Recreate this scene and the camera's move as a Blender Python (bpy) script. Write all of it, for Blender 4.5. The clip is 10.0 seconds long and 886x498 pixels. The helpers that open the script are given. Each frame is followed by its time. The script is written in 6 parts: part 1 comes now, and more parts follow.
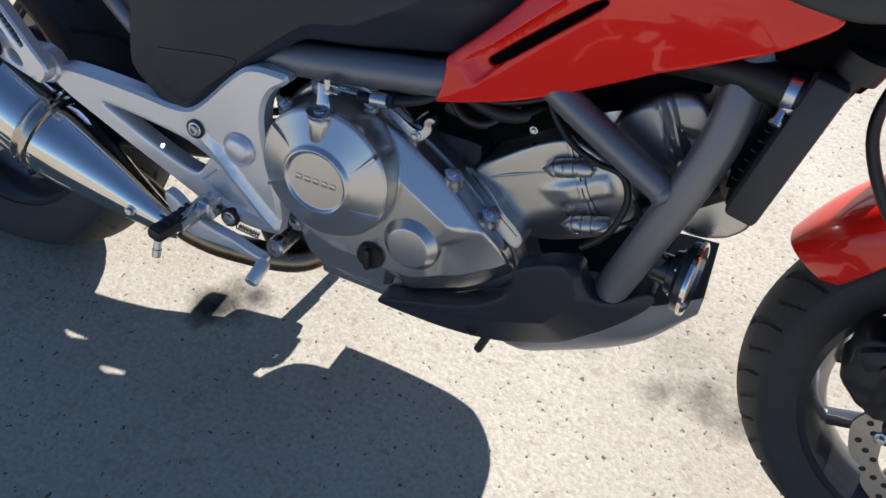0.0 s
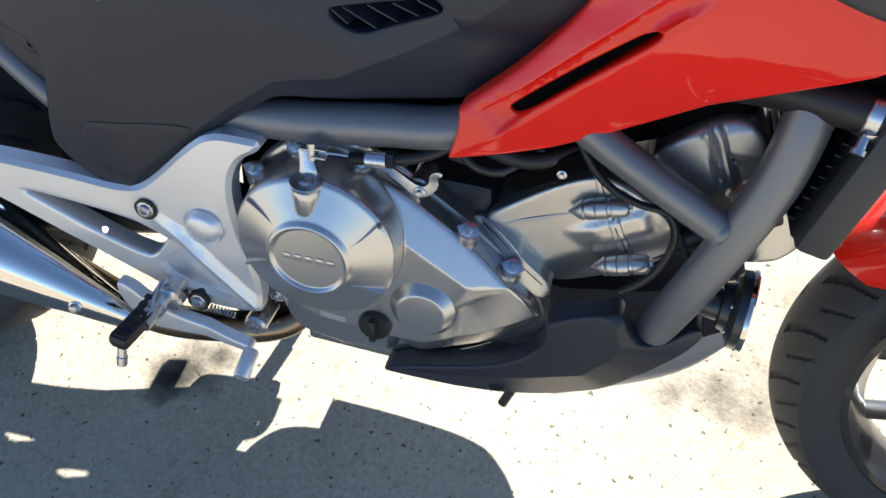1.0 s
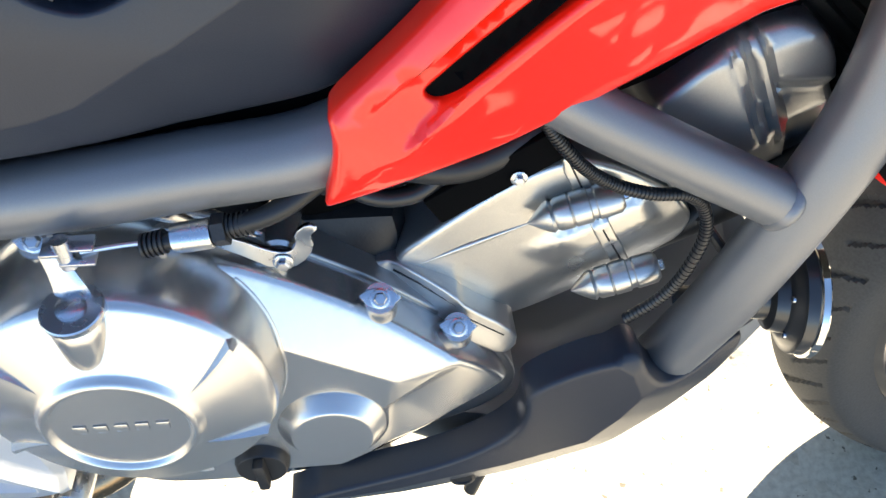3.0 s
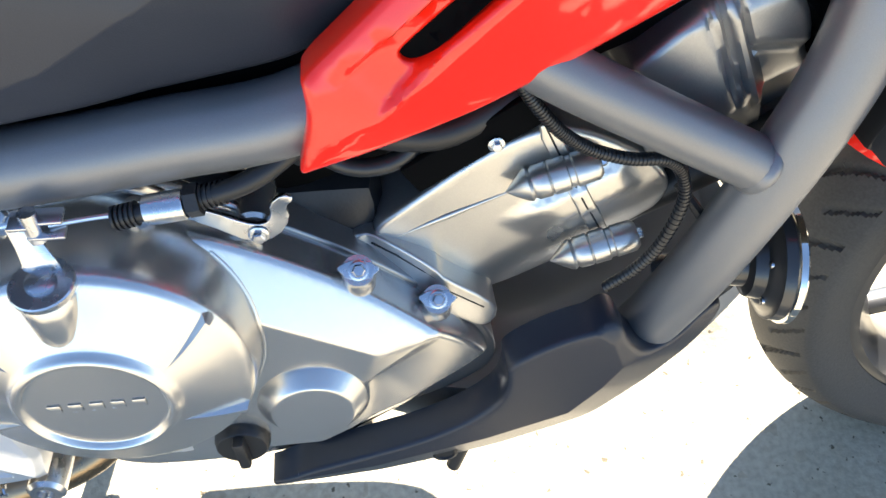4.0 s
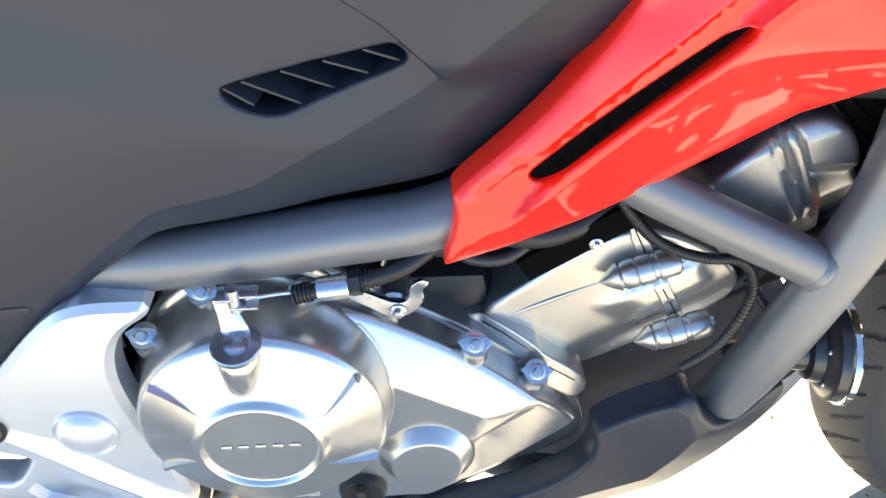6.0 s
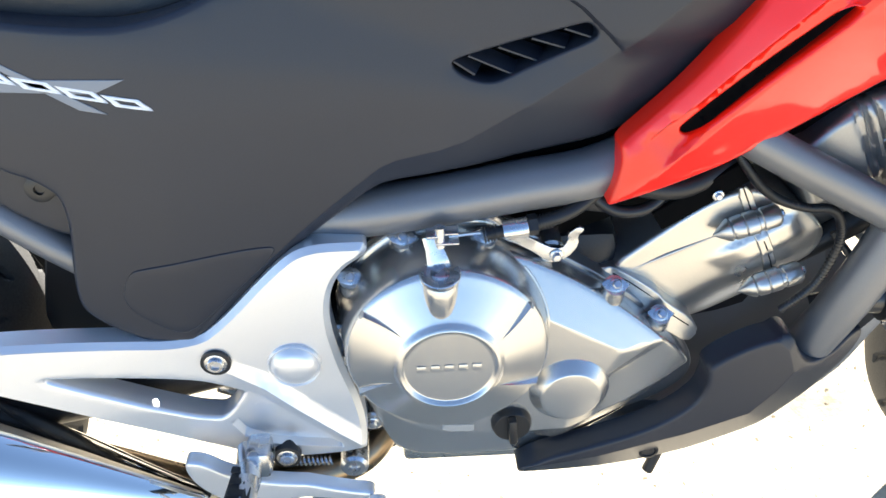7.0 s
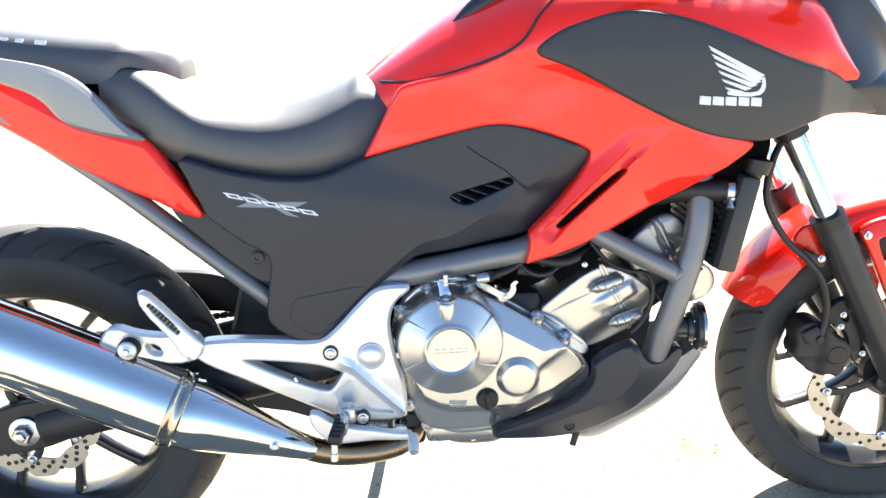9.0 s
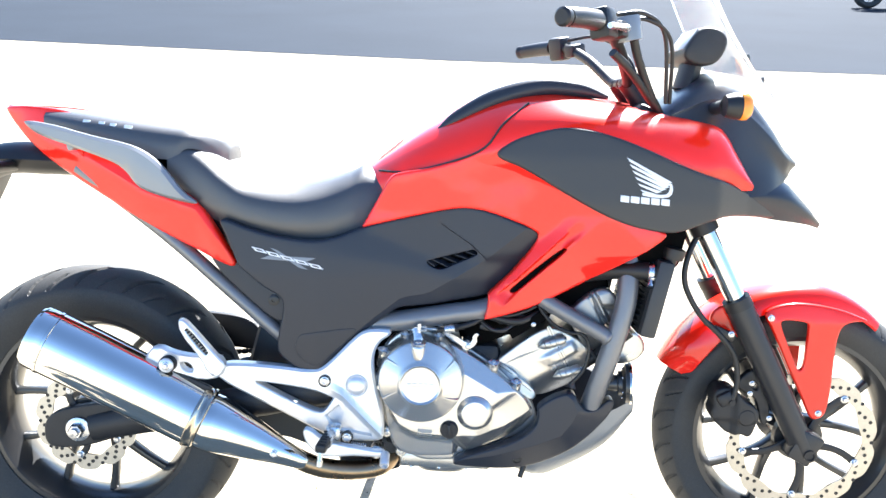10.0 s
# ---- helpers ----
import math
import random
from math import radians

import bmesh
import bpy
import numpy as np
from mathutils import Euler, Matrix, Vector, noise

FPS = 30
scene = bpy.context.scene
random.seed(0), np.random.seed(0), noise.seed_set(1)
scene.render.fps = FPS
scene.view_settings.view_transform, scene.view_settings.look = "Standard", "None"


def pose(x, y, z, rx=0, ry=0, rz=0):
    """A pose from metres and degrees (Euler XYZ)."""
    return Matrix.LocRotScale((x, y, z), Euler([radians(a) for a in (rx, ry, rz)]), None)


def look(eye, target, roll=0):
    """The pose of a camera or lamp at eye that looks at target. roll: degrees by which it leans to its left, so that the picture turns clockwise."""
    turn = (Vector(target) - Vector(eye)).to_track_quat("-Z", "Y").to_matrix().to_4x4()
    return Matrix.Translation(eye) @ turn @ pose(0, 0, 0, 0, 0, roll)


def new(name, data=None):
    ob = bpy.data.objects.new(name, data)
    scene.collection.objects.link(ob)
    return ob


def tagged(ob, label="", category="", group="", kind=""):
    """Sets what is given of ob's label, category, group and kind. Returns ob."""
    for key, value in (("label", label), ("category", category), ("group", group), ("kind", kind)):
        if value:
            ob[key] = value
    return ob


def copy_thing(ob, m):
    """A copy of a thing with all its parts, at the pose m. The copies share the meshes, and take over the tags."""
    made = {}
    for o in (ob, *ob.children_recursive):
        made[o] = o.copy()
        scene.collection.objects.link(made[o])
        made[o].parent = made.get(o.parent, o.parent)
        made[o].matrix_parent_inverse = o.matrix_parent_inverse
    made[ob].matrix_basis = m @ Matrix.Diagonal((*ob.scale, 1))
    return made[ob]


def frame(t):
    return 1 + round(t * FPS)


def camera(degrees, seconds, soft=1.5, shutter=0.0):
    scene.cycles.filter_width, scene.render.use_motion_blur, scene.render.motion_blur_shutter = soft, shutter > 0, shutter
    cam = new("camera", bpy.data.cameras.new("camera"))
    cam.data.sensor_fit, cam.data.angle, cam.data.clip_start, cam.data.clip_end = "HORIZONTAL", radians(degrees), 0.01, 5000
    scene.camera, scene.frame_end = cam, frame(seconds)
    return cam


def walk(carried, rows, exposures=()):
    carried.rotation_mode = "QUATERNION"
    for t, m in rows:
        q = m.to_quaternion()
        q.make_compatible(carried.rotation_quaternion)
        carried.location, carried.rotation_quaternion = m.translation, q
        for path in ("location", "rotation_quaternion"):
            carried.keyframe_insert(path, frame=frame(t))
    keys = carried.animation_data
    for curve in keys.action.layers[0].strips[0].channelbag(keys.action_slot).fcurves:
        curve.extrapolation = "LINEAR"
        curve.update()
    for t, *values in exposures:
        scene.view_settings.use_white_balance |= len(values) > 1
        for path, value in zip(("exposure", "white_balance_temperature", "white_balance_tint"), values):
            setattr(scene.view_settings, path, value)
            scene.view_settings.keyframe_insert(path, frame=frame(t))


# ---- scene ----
cam = camera(58.2, 10.0)
PATH = [
    (0, (1.147, -0.661, 1.126), (0.607, 0.578, -0.348), 1.8),
    (0.5, (1.052, -0.591, 1.116), (0.564, 0.56, -0.445), -1.8),
    (1, (0.973, -0.541, 1.114), (0.692, 0.69, -0.437), 1.8),
    (1.2, (0.935, -0.524, 1.115), (0.755, 0.762, -0.406), 2.1),
    (1.5, (0.867, -0.487, 1.116), (0.86, 0.802, -0.413), 3.4),
    (2, (0.849, -0.405, 1.072), (0.978, 0.842, -0.487), 5.3),
    (2.5, (0.865, -0.303, 0.972), (1.014, 0.83, -0.669), 4.3),
    (2.7, (0.883, -0.273, 0.94), (0.998, 0.842, -0.716), 2.3),
    (3.8, (0.893, -0.269, 0.909), (1.09, 0.811, -0.763), 4.1),
    (4, (0.889, -0.277, 0.911), (1.073, 0.796, -0.767), 3.8),
    (4.5, (0.885, -0.296, 0.931), (1.065, 0.81, -0.726), 3.4),
    (5, (0.88, -0.319, 0.954), (1.05, 0.847, -0.662), 2.4),
    (5.5, (0.874, -0.327, 0.973), (1.033, 0.884, -0.61), 1.5),
    (6, (0.842, -0.329, 0.991), (0.91, 0.92, -0.569), 0.2),
    (6.2, (0.802, -0.347, 0.991), (0.83, 0.897, -0.575), -0.2),
    (7.3, (0.694, -0.56, 1.058), (0.803, 0.871, -0.335), -0.3),
    (7.5, (0.713, -0.635, 1.084), (0.805, 0.809, -0.296), -0.4),
    (8, (0.716, -0.807, 1.119), (0.794, 0.705, -0.189), -0.6),
    (8.5, (0.682, -0.973, 1.161), (0.783, 0.698, 0.066), -0.7),
    (9, (0.671, -1.133, 1.24), (0.758, 0.621, 0.284), -1.5),
    (9.5, (0.733, -1.293, 1.285), (0.786, 0.516, 0.433), -0.2),
    (10, (0.779, -1.47, 1.329), (0.771, 0.388, 0.589), 1.0),
]
EXPOSURES = [(t, stops, kelvin, 15.0 - 5.0 * min(1.0, t / 1.5)) for t, stops, kelvin in ((0.0, 1.25, 5550), (0.5, 1.4, 5600), (1.0, 2.0, 5880), (1.5, 2.58, 6100), (2.0, 3.0, 6260), (2.5, 3.12, 6280), (4.0, 3.04, 6340), (5.0, 3.03, 6340), (5.5, 3.10, 6300), (6.0, 3.30, 6240), (7.5, 2.7, 6200), (8.5, 2.55, 6250), (9.0, 2.83, 6250), (9.5, 3.0, 6060), (10.0, 3.0, 5800))]
walk(cam, [(t, look(eye, target, roll)) for t, eye, target, roll in PATH], EXPOSURES)

# ---- sky and sun ----
SUN_FROM = Vector((0.45, 1.18, 1.0)).normalized()
world = bpy.data.worlds.new("sky")
scene.world = world
world.use_nodes = True
sky = world.node_tree.nodes.new("ShaderNodeTexSky")
sky.sky_type = "NISHITA"
sky.sun_disc = False
sky.sun_elevation = math.asin(SUN_FROM.z)
sky.sun_rotation = math.atan2(SUN_FROM.x, SUN_FROM.y)
sky.air_density, sky.dust_density, sky.ozone_density = 1.0, 0.3, 3.0
backing = world.node_tree.nodes["Background"]
backing.inputs["Strength"].default_value = 0.050
world.node_tree.links.new(sky.outputs[0], backing.inputs["Color"])
sun_data = bpy.data.lights.new("sun", "SUN")
sun_data.energy, sun_data.angle, sun_data.color = 4.7, radians(0.53), (1.0, 0.93, 0.82)
sun_lamp = new("sun", sun_data)
sun_lamp.matrix_world = look(SUN_FROM * 20, (0, 0, 0))


# ---- materials ----
def material(name, colour, rough=0.5, metal=0.0, coat=0.0, grain=0.0, scale=400.0, bump=0.0, vary=0.0, vary_scale=6.0, rough_vary=0.0, spec=0.5, wave=0.0):
    """Principled surface with fine grain (bump and tone) and slow tone and gloss variation, in metres."""
    m = bpy.data.materials.new(name)
    m.use_nodes = True
    nt = m.node_tree
    p = nt.nodes["Principled BSDF"]
    p.inputs["Base Color"].default_value = (*colour, 1)
    p.inputs["Roughness"].default_value = rough
    p.inputs["Metallic"].default_value = metal
    p.inputs["Coat Weight"].default_value = coat
    p.inputs["Coat Roughness"].default_value = 0.04
    p.inputs["Specular IOR Level"].default_value = spec
    geo = nt.nodes.new("ShaderNodeTexCoord")
    fine = nt.nodes.new("ShaderNodeTexNoise")
    fine.inputs["Scale"].default_value, fine.inputs["Detail"].default_value = scale, 3.0
    slow = nt.nodes.new("ShaderNodeTexNoise")
    slow.inputs["Scale"].default_value, slow.inputs["Detail"].default_value = vary_scale, 5.0
    for n in (fine, slow):
        nt.links.new(geo.outputs["Object"], n.inputs["Vector"])
    if vary or grain:
        mix = nt.nodes.new("ShaderNodeMix")
        mix.data_type, mix.blend_type = "RGBA", "MULTIPLY"
        mix.inputs["Factor"].default_value = 1.0
        mix.inputs["A"].default_value = (*colour, 1)
        tone = nt.nodes.new("ShaderNodeMath")
        tone.operation = "MULTIPLY_ADD"
        tone.inputs[1].default_value, tone.inputs[2].default_value = 2 * vary, 1 - vary
        nt.links.new(slow.outputs["Fac"], tone.inputs[0])
        tone_fine = nt.nodes.new("ShaderNodeMath")
        tone_fine.operation = "MULTIPLY_ADD"
        tone_fine.inputs[1].default_value, tone_fine.inputs[2].default_value = 2 * grain, 1 - grain
        nt.links.new(fine.outputs["Fac"], tone_fine.inputs[0])
        both = nt.nodes.new("ShaderNodeMath")
        both.operation = "MULTIPLY"
        nt.links.new(tone.outputs[0], both.inputs[0])
        nt.links.new(tone_fine.outputs[0], both.inputs[1])
        nt.links.new(both.outputs[0], mix.inputs["B"])
        nt.links.new(mix.outputs["Result"], p.inputs["Base Color"])
    if rough_vary:
        gloss = nt.nodes.new("ShaderNodeMath")
        gloss.operation = "MULTIPLY_ADD"
        gloss.inputs[1].default_value, gloss.inputs[2].default_value = 2 * rough_vary, rough - rough_vary
        nt.links.new(slow.outputs["Fac"], gloss.inputs[0])
        nt.links.new(gloss.outputs[0], p.inputs["Roughness"])
    if wave:
        # slight waviness of the lacquer
        swell = nt.nodes.new("ShaderNodeTexNoise")
        swell.inputs["Scale"].default_value, swell.inputs["Detail"].default_value = 9.0, 1.5
        nt.links.new(geo.outputs["Object"], swell.inputs["Vector"])
        w = nt.nodes.new("ShaderNodeBump")
        w.inputs["Strength"].default_value, w.inputs["Distance"].default_value = 1.0, wave
        nt.links.new(swell.outputs["Fac"], w.inputs["Height"])
        nt.links.new(w.outputs["Normal"], p.inputs["Coat Normal"])
    if bump:
        b = nt.nodes.new("ShaderNodeBump")
        b.inputs["Strength"].default_value, b.inputs["Distance"].default_value = 1.0, bump
        nt.links.new(fine.outputs["Fac"], b.inputs["Height"])
        nt.links.new(b.outputs["Normal"], p.inputs["Normal"])
    return m


RED = material("red_paint", (0.84, 0.016, 0.005), 0.30, coat=0.95, vary=0.03, vary_scale=3.0, spec=0.1, wave=0.005)
BLACK_PLASTIC = material("grained_black_plastic", (0.024, 0.027, 0.036), 0.34, grain=0.15, scale=1400.0, bump=0.00012, vary=0.22, vary_scale=5.0, rough_vary=0.10, spec=0.36)
PAD_BLACK = material("fine_grained_black_panel", (0.030, 0.031, 0.033), 0.48, grain=0.15, scale=1800.0, bump=0.0001, vary=0.1, rough_vary=0.05)
FRAME_BLACK = material("satin_black_frame_paint", (0.195, 0.195, 0.200), 0.38, metal=0.5, grain=0.1, scale=1500.0, bump=0.00008, vary=0.12, rough_vary=0.05)
DARK_METAL = material("dark_engine_metal", (0.020, 0.020, 0.022), 0.46, metal=0.3, grain=0.2, scale=500.0, bump=0.0002, vary=0.3, vary_scale=20.0)
ENGINE = material("warm_grey_engine_paint", (0.56, 0.55, 0.53), 0.25, metal=0.85, grain=0.06, scale=1600.0, bump=0.00005, vary=0.07, vary_scale=9.0, rough_vary=0.06)
SILVER = material("silver_painted_casting", (0.74, 0.74, 0.74), 0.33, metal=0.6, grain=0.05, scale=1500.0, bump=0.00006, vary=0.06, vary_scale=12.0, rough_vary=0.06)
CHROME = material("polished_chrome", (0.66, 0.64, 0.60), 0.07, metal=1.0, vary=0.04, vary_scale=14.0, rough_vary=0.03)
STEEL = material("zinc_plated_steel", (0.55, 0.56, 0.58), 0.27, metal=1.0, vary=0.15, vary_scale=60.0, rough_vary=0.08)
BRONZE = material("heat_tinted_exhaust_steel", (0.30, 0.22, 0.14), 0.28, metal=1.0, vary=0.35, vary_scale=25.0, rough_vary=0.1)
DISC_STEEL = material("brushed_disc_steel", (0.46, 0.43, 0.38), 0.36, metal=0.9, grain=0.15, scale=300.0, vary=0.15, vary_scale=30.0)
RUBBER = material("tyre_rubber", (0.038, 0.037, 0.035), 0.72, grain=0.50, scale=420.0, bump=0.0003, vary=0.35, vary_scale=18.0, rough_vary=0.1)
RIM_BLACK = material("black_wheel_paint", (0.022, 0.022, 0.023), 0.32, coat=0.3, vary=0.15, vary_scale=30.0)
SOFT_BLACK = material("black_rubber_hose", (0.010, 0.010, 0.011), 0.48, vary=0.2, vary_scale=40.0)
CAST = material("bare_cast_aluminium_paint", (0.54, 0.52, 0.485), 0.29, metal=0.85, grain=0.08, scale=1100.0, bump=0.0001, vary=0.10, vary_scale=14.0, rough_vary=0.06)
HEAD_GREY = material("dull_dark_grey_casting", (0.33, 0.33, 0.33), 0.34, metal=0.8, grain=0.08, scale=900.0, bump=0.0001, vary=0.15, vary_scale=15.0, rough_vary=0.06)
SEAT = material("black_vinyl_seat", (0.040, 0.040, 0.042), 0.46, grain=0.2, scale=900.0, bump=0.00035, vary=0.15, rough_vary=0.06, spec=1.0)
FORK_BLACK = material("satin_black_fork_paint", (0.032, 0.032, 0.034), 0.38, metal=0.3, grain=0.1, scale=1200.0, vary=0.15, vary_scale=20.0, rough_vary=0.06)
GREY_RAIL = material("grey_painted_rail", (0.24, 0.25, 0.26), 0.38, metal=0.4, vary=0.06)
WHITE_MARK = material("white_emblem", (0.75, 0.76, 0.77), 0.4)
GREY_MARK = material("grey_emblem", (0.20, 0.22, 0.25), 0.4)
ORANGE = material("amber_lens", (0.85, 0.28, 0.02), 0.15, coat=0.6)
TAIL_RED = material("red_lamp_lens", (0.5, 0.01, 0.015), 0.1, coat=0.8)
# near-black without gloss: the deep shade between parts is put into this colour
GAP_SHADE = material("near_black_gap_shade", (0.005, 0.005, 0.005), 0.95, grain=0.2, scale=600.0, spec=0.0)
BAND = material("tarnished_clamp_steel", (0.46, 0.41, 0.34), 0.17, metal=1.0, vary=0.25, vary_scale=30.0, rough_vary=0.08)
CABLE = material("ribbed_black_conduit", (0.014, 0.014, 0.015), 0.38)
ASPHALT = material("old_asphalt", (0.024, 0.030, 0.040), 0.95, grain=0.3, scale=90.0, bump=0.0, vary=0.18, vary_scale=0.6, spec=0.05)
LABEL_GREY = material("worn_grey_label", (0.38, 0.37, 0.35), 0.5, grain=0.2, scale=900.0)

GLASS = bpy.data.materials.new("clear_windscreen")
GLASS.use_nodes = True
gp = GLASS.node_tree.nodes["Principled BSDF"]
gp.inputs["Base Color"].default_value = (0.93, 0.95, 0.96, 1)
gp.inputs["Roughness"].default_value = 0.03
gp.inputs["Transmission Weight"].default_value = 0.95
gp.inputs["IOR"].default_value = 1.3

# concrete: pale broom-worn slab with aggregate, pits and oil stains
CONCRETE = bpy.data.materials.new("worn_concrete")
CONCRETE.use_nodes = True
nt = CONCRETE.node_tree
cp = nt.nodes["Principled BSDF"]
cp.inputs["Roughness"].default_value = 0.9
cp.inputs["Specular IOR Level"].default_value = 0.25
tc = nt.nodes.new("ShaderNodeTexCoord")


def tex(kind, scale, detail=4.0):
    n = nt.nodes.new(kind)
    n.inputs["Scale"].default_value = scale
    if kind == "ShaderNodeTexNoise":
        n.inputs["Detail"].default_value = detail
    nt.links.new(tc.outputs["Object"], n.inputs["Vector"])
    return n


def ramp(source, stops):
    r = nt.nodes.new("ShaderNodeValToRGB")
    while len(r.color_ramp.elements) < len(stops):
        r.color_ramp.elements.new(0.5)
    for e, (at, c) in zip(r.color_ramp.elements, stops):
        e.position, e.color = at, (*c, 1)
    nt.links.new(source, r.inputs["Fac"])
    return r


def times(a, b):
    x = nt.nodes.new("ShaderNodeMix")
    x.data_type, x.blend_type = "RGBA", "MULTIPLY"
    x.inputs["Factor"].default_value = 1.0
    nt.links.new(a, x.inputs["A"])
    nt.links.new(b, x.inputs["B"])
    return x.outputs["Result"]


patches = ramp(tex("ShaderNodeTexNoise", 1.7, 6.0).outputs["Fac"], [(0.28, (0.318, 0.270, 0.186)), (0.46, (0.368, 0.322, 0.238)), (0.72, (0.432, 0.384, 0.290))])
grit = ramp(tex("ShaderNodeTexNoise", 130.0, 4.0).outputs["Fac"], [(0.30, (0.80, 0.80, 0.80)), (0.55, (1.0, 1.0, 1.0)), (0.72, (1.12, 1.1, 1.08))])
pit_noise = tex("ShaderNodeTexNoise", 80.0, 2.0)
pits = ramp(pit_noise.outputs["Fac"], [(0.30, (0.30, 0.28, 0.25)), (0.34, (1.0, 1.0, 1.0))])
stone = tex("ShaderNodeTexVoronoi", 70.0)
chips = ramp(stone.outputs["Color"], [(0.05, (0.87, 0.84, 0.80)), (0.25, (1.0, 1.0, 1.0)), (0.9, (1.05, 1.05, 1.05))])
colour = times(times(times(patches.outputs[0], grit.outputs[0]), pits.outputs[0]), chips.outputs[0])
# oil stains, each at its place on the slab: x, y, radius, depth
for sx, sy, sr, depth in ((1.255, 0.165, 0.055, 0.52), (1.185, 0.145, 0.035, 0.62), (1.315, 0.150, 0.045, 0.60), (1.40, 0.40, 0.06, 0.72), (0.445, -0.005, 0.060, 0.22), (0.410, -0.025, 0.045, 0.2), (0.475, 0.030, 0.040, 0.3), (1.05, 0.20, 0.05, 0.75), (1.34, 0.20, 0.09, 0.72), (1.22, 0.24, 0.10, 0.78), (0.82, 0.30, 0.05, 0.8), (0.93, 0.26, 0.06, 0.82), (0.55, 0.9, 0.3, 0.85), (1.0, 0.42, 0.12, 0.85)):
    away = nt.nodes.new("ShaderNodeVectorMath")
    away.operation = "DISTANCE"
    away.inputs[1].default_value = (sx, sy, 0)
    nt.links.new(tc.outputs["Object"], away.inputs[0])
    rough_edge = nt.nodes.new("ShaderNodeMath")
    rough_edge.operation = "MULTIPLY_ADD"
    rough_edge.inputs[1].default_value = sr * 1.6
    nt.links.new(tex("ShaderNodeTexNoise", 18.0, 5.0).outputs["Fac"], rough_edge.inputs[0])
    nt.links.new(away.outputs["Value"], rough_edge.inputs[2])
    spot = nt.nodes.new("ShaderNodeMapRange")
    spot.inputs["From Min"].default_value, spot.inputs["From Max"].default_value = sr * 1.0, sr * 1.9
    spot.inputs["To Min"].default_value, spot.inputs["To Max"].default_value = depth, 1.0
    nt.links.new(rough_edge.outputs[0], spot.inputs["Value"])
    grey = nt.nodes.new("ShaderNodeCombineColor")
    for k in range(3):
        nt.links.new(spot.outputs["Result"], grey.inputs[k])
    colour = times(colour, grey.outputs[0])
nt.links.new(colour, cp.inputs["Base Color"])
relief = nt.nodes.new("ShaderNodeBump")
relief.inputs["Distance"].default_value = 0.0016
nt.links.new(pit_noise.outputs["Fac"], relief.inputs["Height"])
fine_relief = nt.nodes.new("ShaderNodeBump")
fine_relief.inputs["Distance"].default_value = 0.0006
nt.links.new(tex("ShaderNodeTexNoise", 260.0, 3.0).outputs["Fac"], fine_relief.inputs["Height"])
nt.links.new(relief.outputs["Normal"], fine_relief.inputs["Normal"])
nt.links.new(fine_relief.outputs["Normal"], cp.inputs["Normal"])


# ---- building helpers ----
from mathutils.geometry import delaunay_2d_cdt


def mesh_of(name, verts, faces, smooth=True, angle=40.0):
    me = bpy.data.meshes.new(name)
    me.from_pydata([tuple(v) for v in verts], [], [tuple(f) for f in faces])
    bm = bmesh.new()
    bm.from_mesh(me)
    bmesh.ops.recalc_face_normals(bm, faces=bm.faces)
    limit = radians(angle)
    for f in bm.faces:
        f.smooth = smooth
    for e in bm.edges:
        e.smooth = not (len(e.link_faces) == 2 and e.calc_face_angle(0.0) > limit)
    bm.to_mesh(me)
    bm.free()
    return me


def part(name, shape, mat, parent, label="", at=None):
    """Links a mesh, or (verts, faces), as one object under a thing or a part."""
    me = shape if isinstance(shape, bpy.types.Mesh) else mesh_of(name, *shape)
    if mat is not None and not me.materials:
        me.materials.append(mat)
    ob = new(name, me)
    at = at or Matrix.Identity(4)
    while parent is not None and parent.parent is not None and parent.parent.parent is not None:
        at = parent.matrix_basis @ at
        parent = parent.parent
    ob.parent = parent
    ob.matrix_basis = at
    if label:
        tagged(ob, label)
    return ob


def joined(*shapes):
    verts, faces = [], []
    for v, f in shapes:
        k = len(verts)
        verts += [tuple(p) for p in v]
        faces += [tuple(i + k for i in q) for q in f]
    return verts, faces


def moved(shape, m):
    return [tuple(m @ Vector(v)) for v in shape[0]], shape[1]


def flipped(shape):
    """The same shape on the other side of the middle plane."""
    return [(v[0], -v[1], v[2]) for v in shape[0]], shape[1]


def rounded(pts, rounds=2):
    """A closed outline with its corners cut; a doubled point keeps its corner."""
    p = [np.array(q, float) for q in pts]
    for _ in range(rounds):
        out = []
        for a, b in zip(p, p[1:] + p[:1]):
            out += [a * 0.75 + b * 0.25, a * 0.25 + b * 0.75]
        p = []
        for q in out:
            if not p or np.linalg.norm(q - p[-1]) > 1e-5:
                p.append(q)
        if np.linalg.norm(p[0] - p[-1]) < 1e-5:
            p.pop()
    return np.array(p)


def even(loop, gap):
    """The same closed outline with more points, no further apart than gap."""
    out = []
    for a, b in zip(loop, np.roll(loop, -1, axis=0)):
        n = max(1, int(math.ceil(np.linalg.norm(b - a) / gap)))
        out += [a + (b - a) * k / n for k in range(n)]
    return np.array(out)


def within_outline(q, poly):
    x, z = q[:, 0][:, None], q[:, 1][:, None]
    x0, z0 = poly[:, 0], poly[:, 1]
    x1, z1 = np.roll(x0, -1), np.roll(z0, -1)
    cross = ((z0 > z) != (z1 > z)) & (x < (x1 - x0) * (z - z0) / (z1 - z0 + 1e-12) + x0)
    return cross.sum(1) % 2 == 1


def edge_distance(q, poly):
    a, b = poly, np.roll(poly, -1, axis=0)
    ab = b - a
    t = ((q[:, None] - a) * ab).sum(2) / ((ab**2).sum(1) + 1e-12)
    near = a + np.clip(t, 0, 1)[..., None] * ab
    return np.sqrt(((q[:, None] - near) ** 2).sum(2)).min(1)


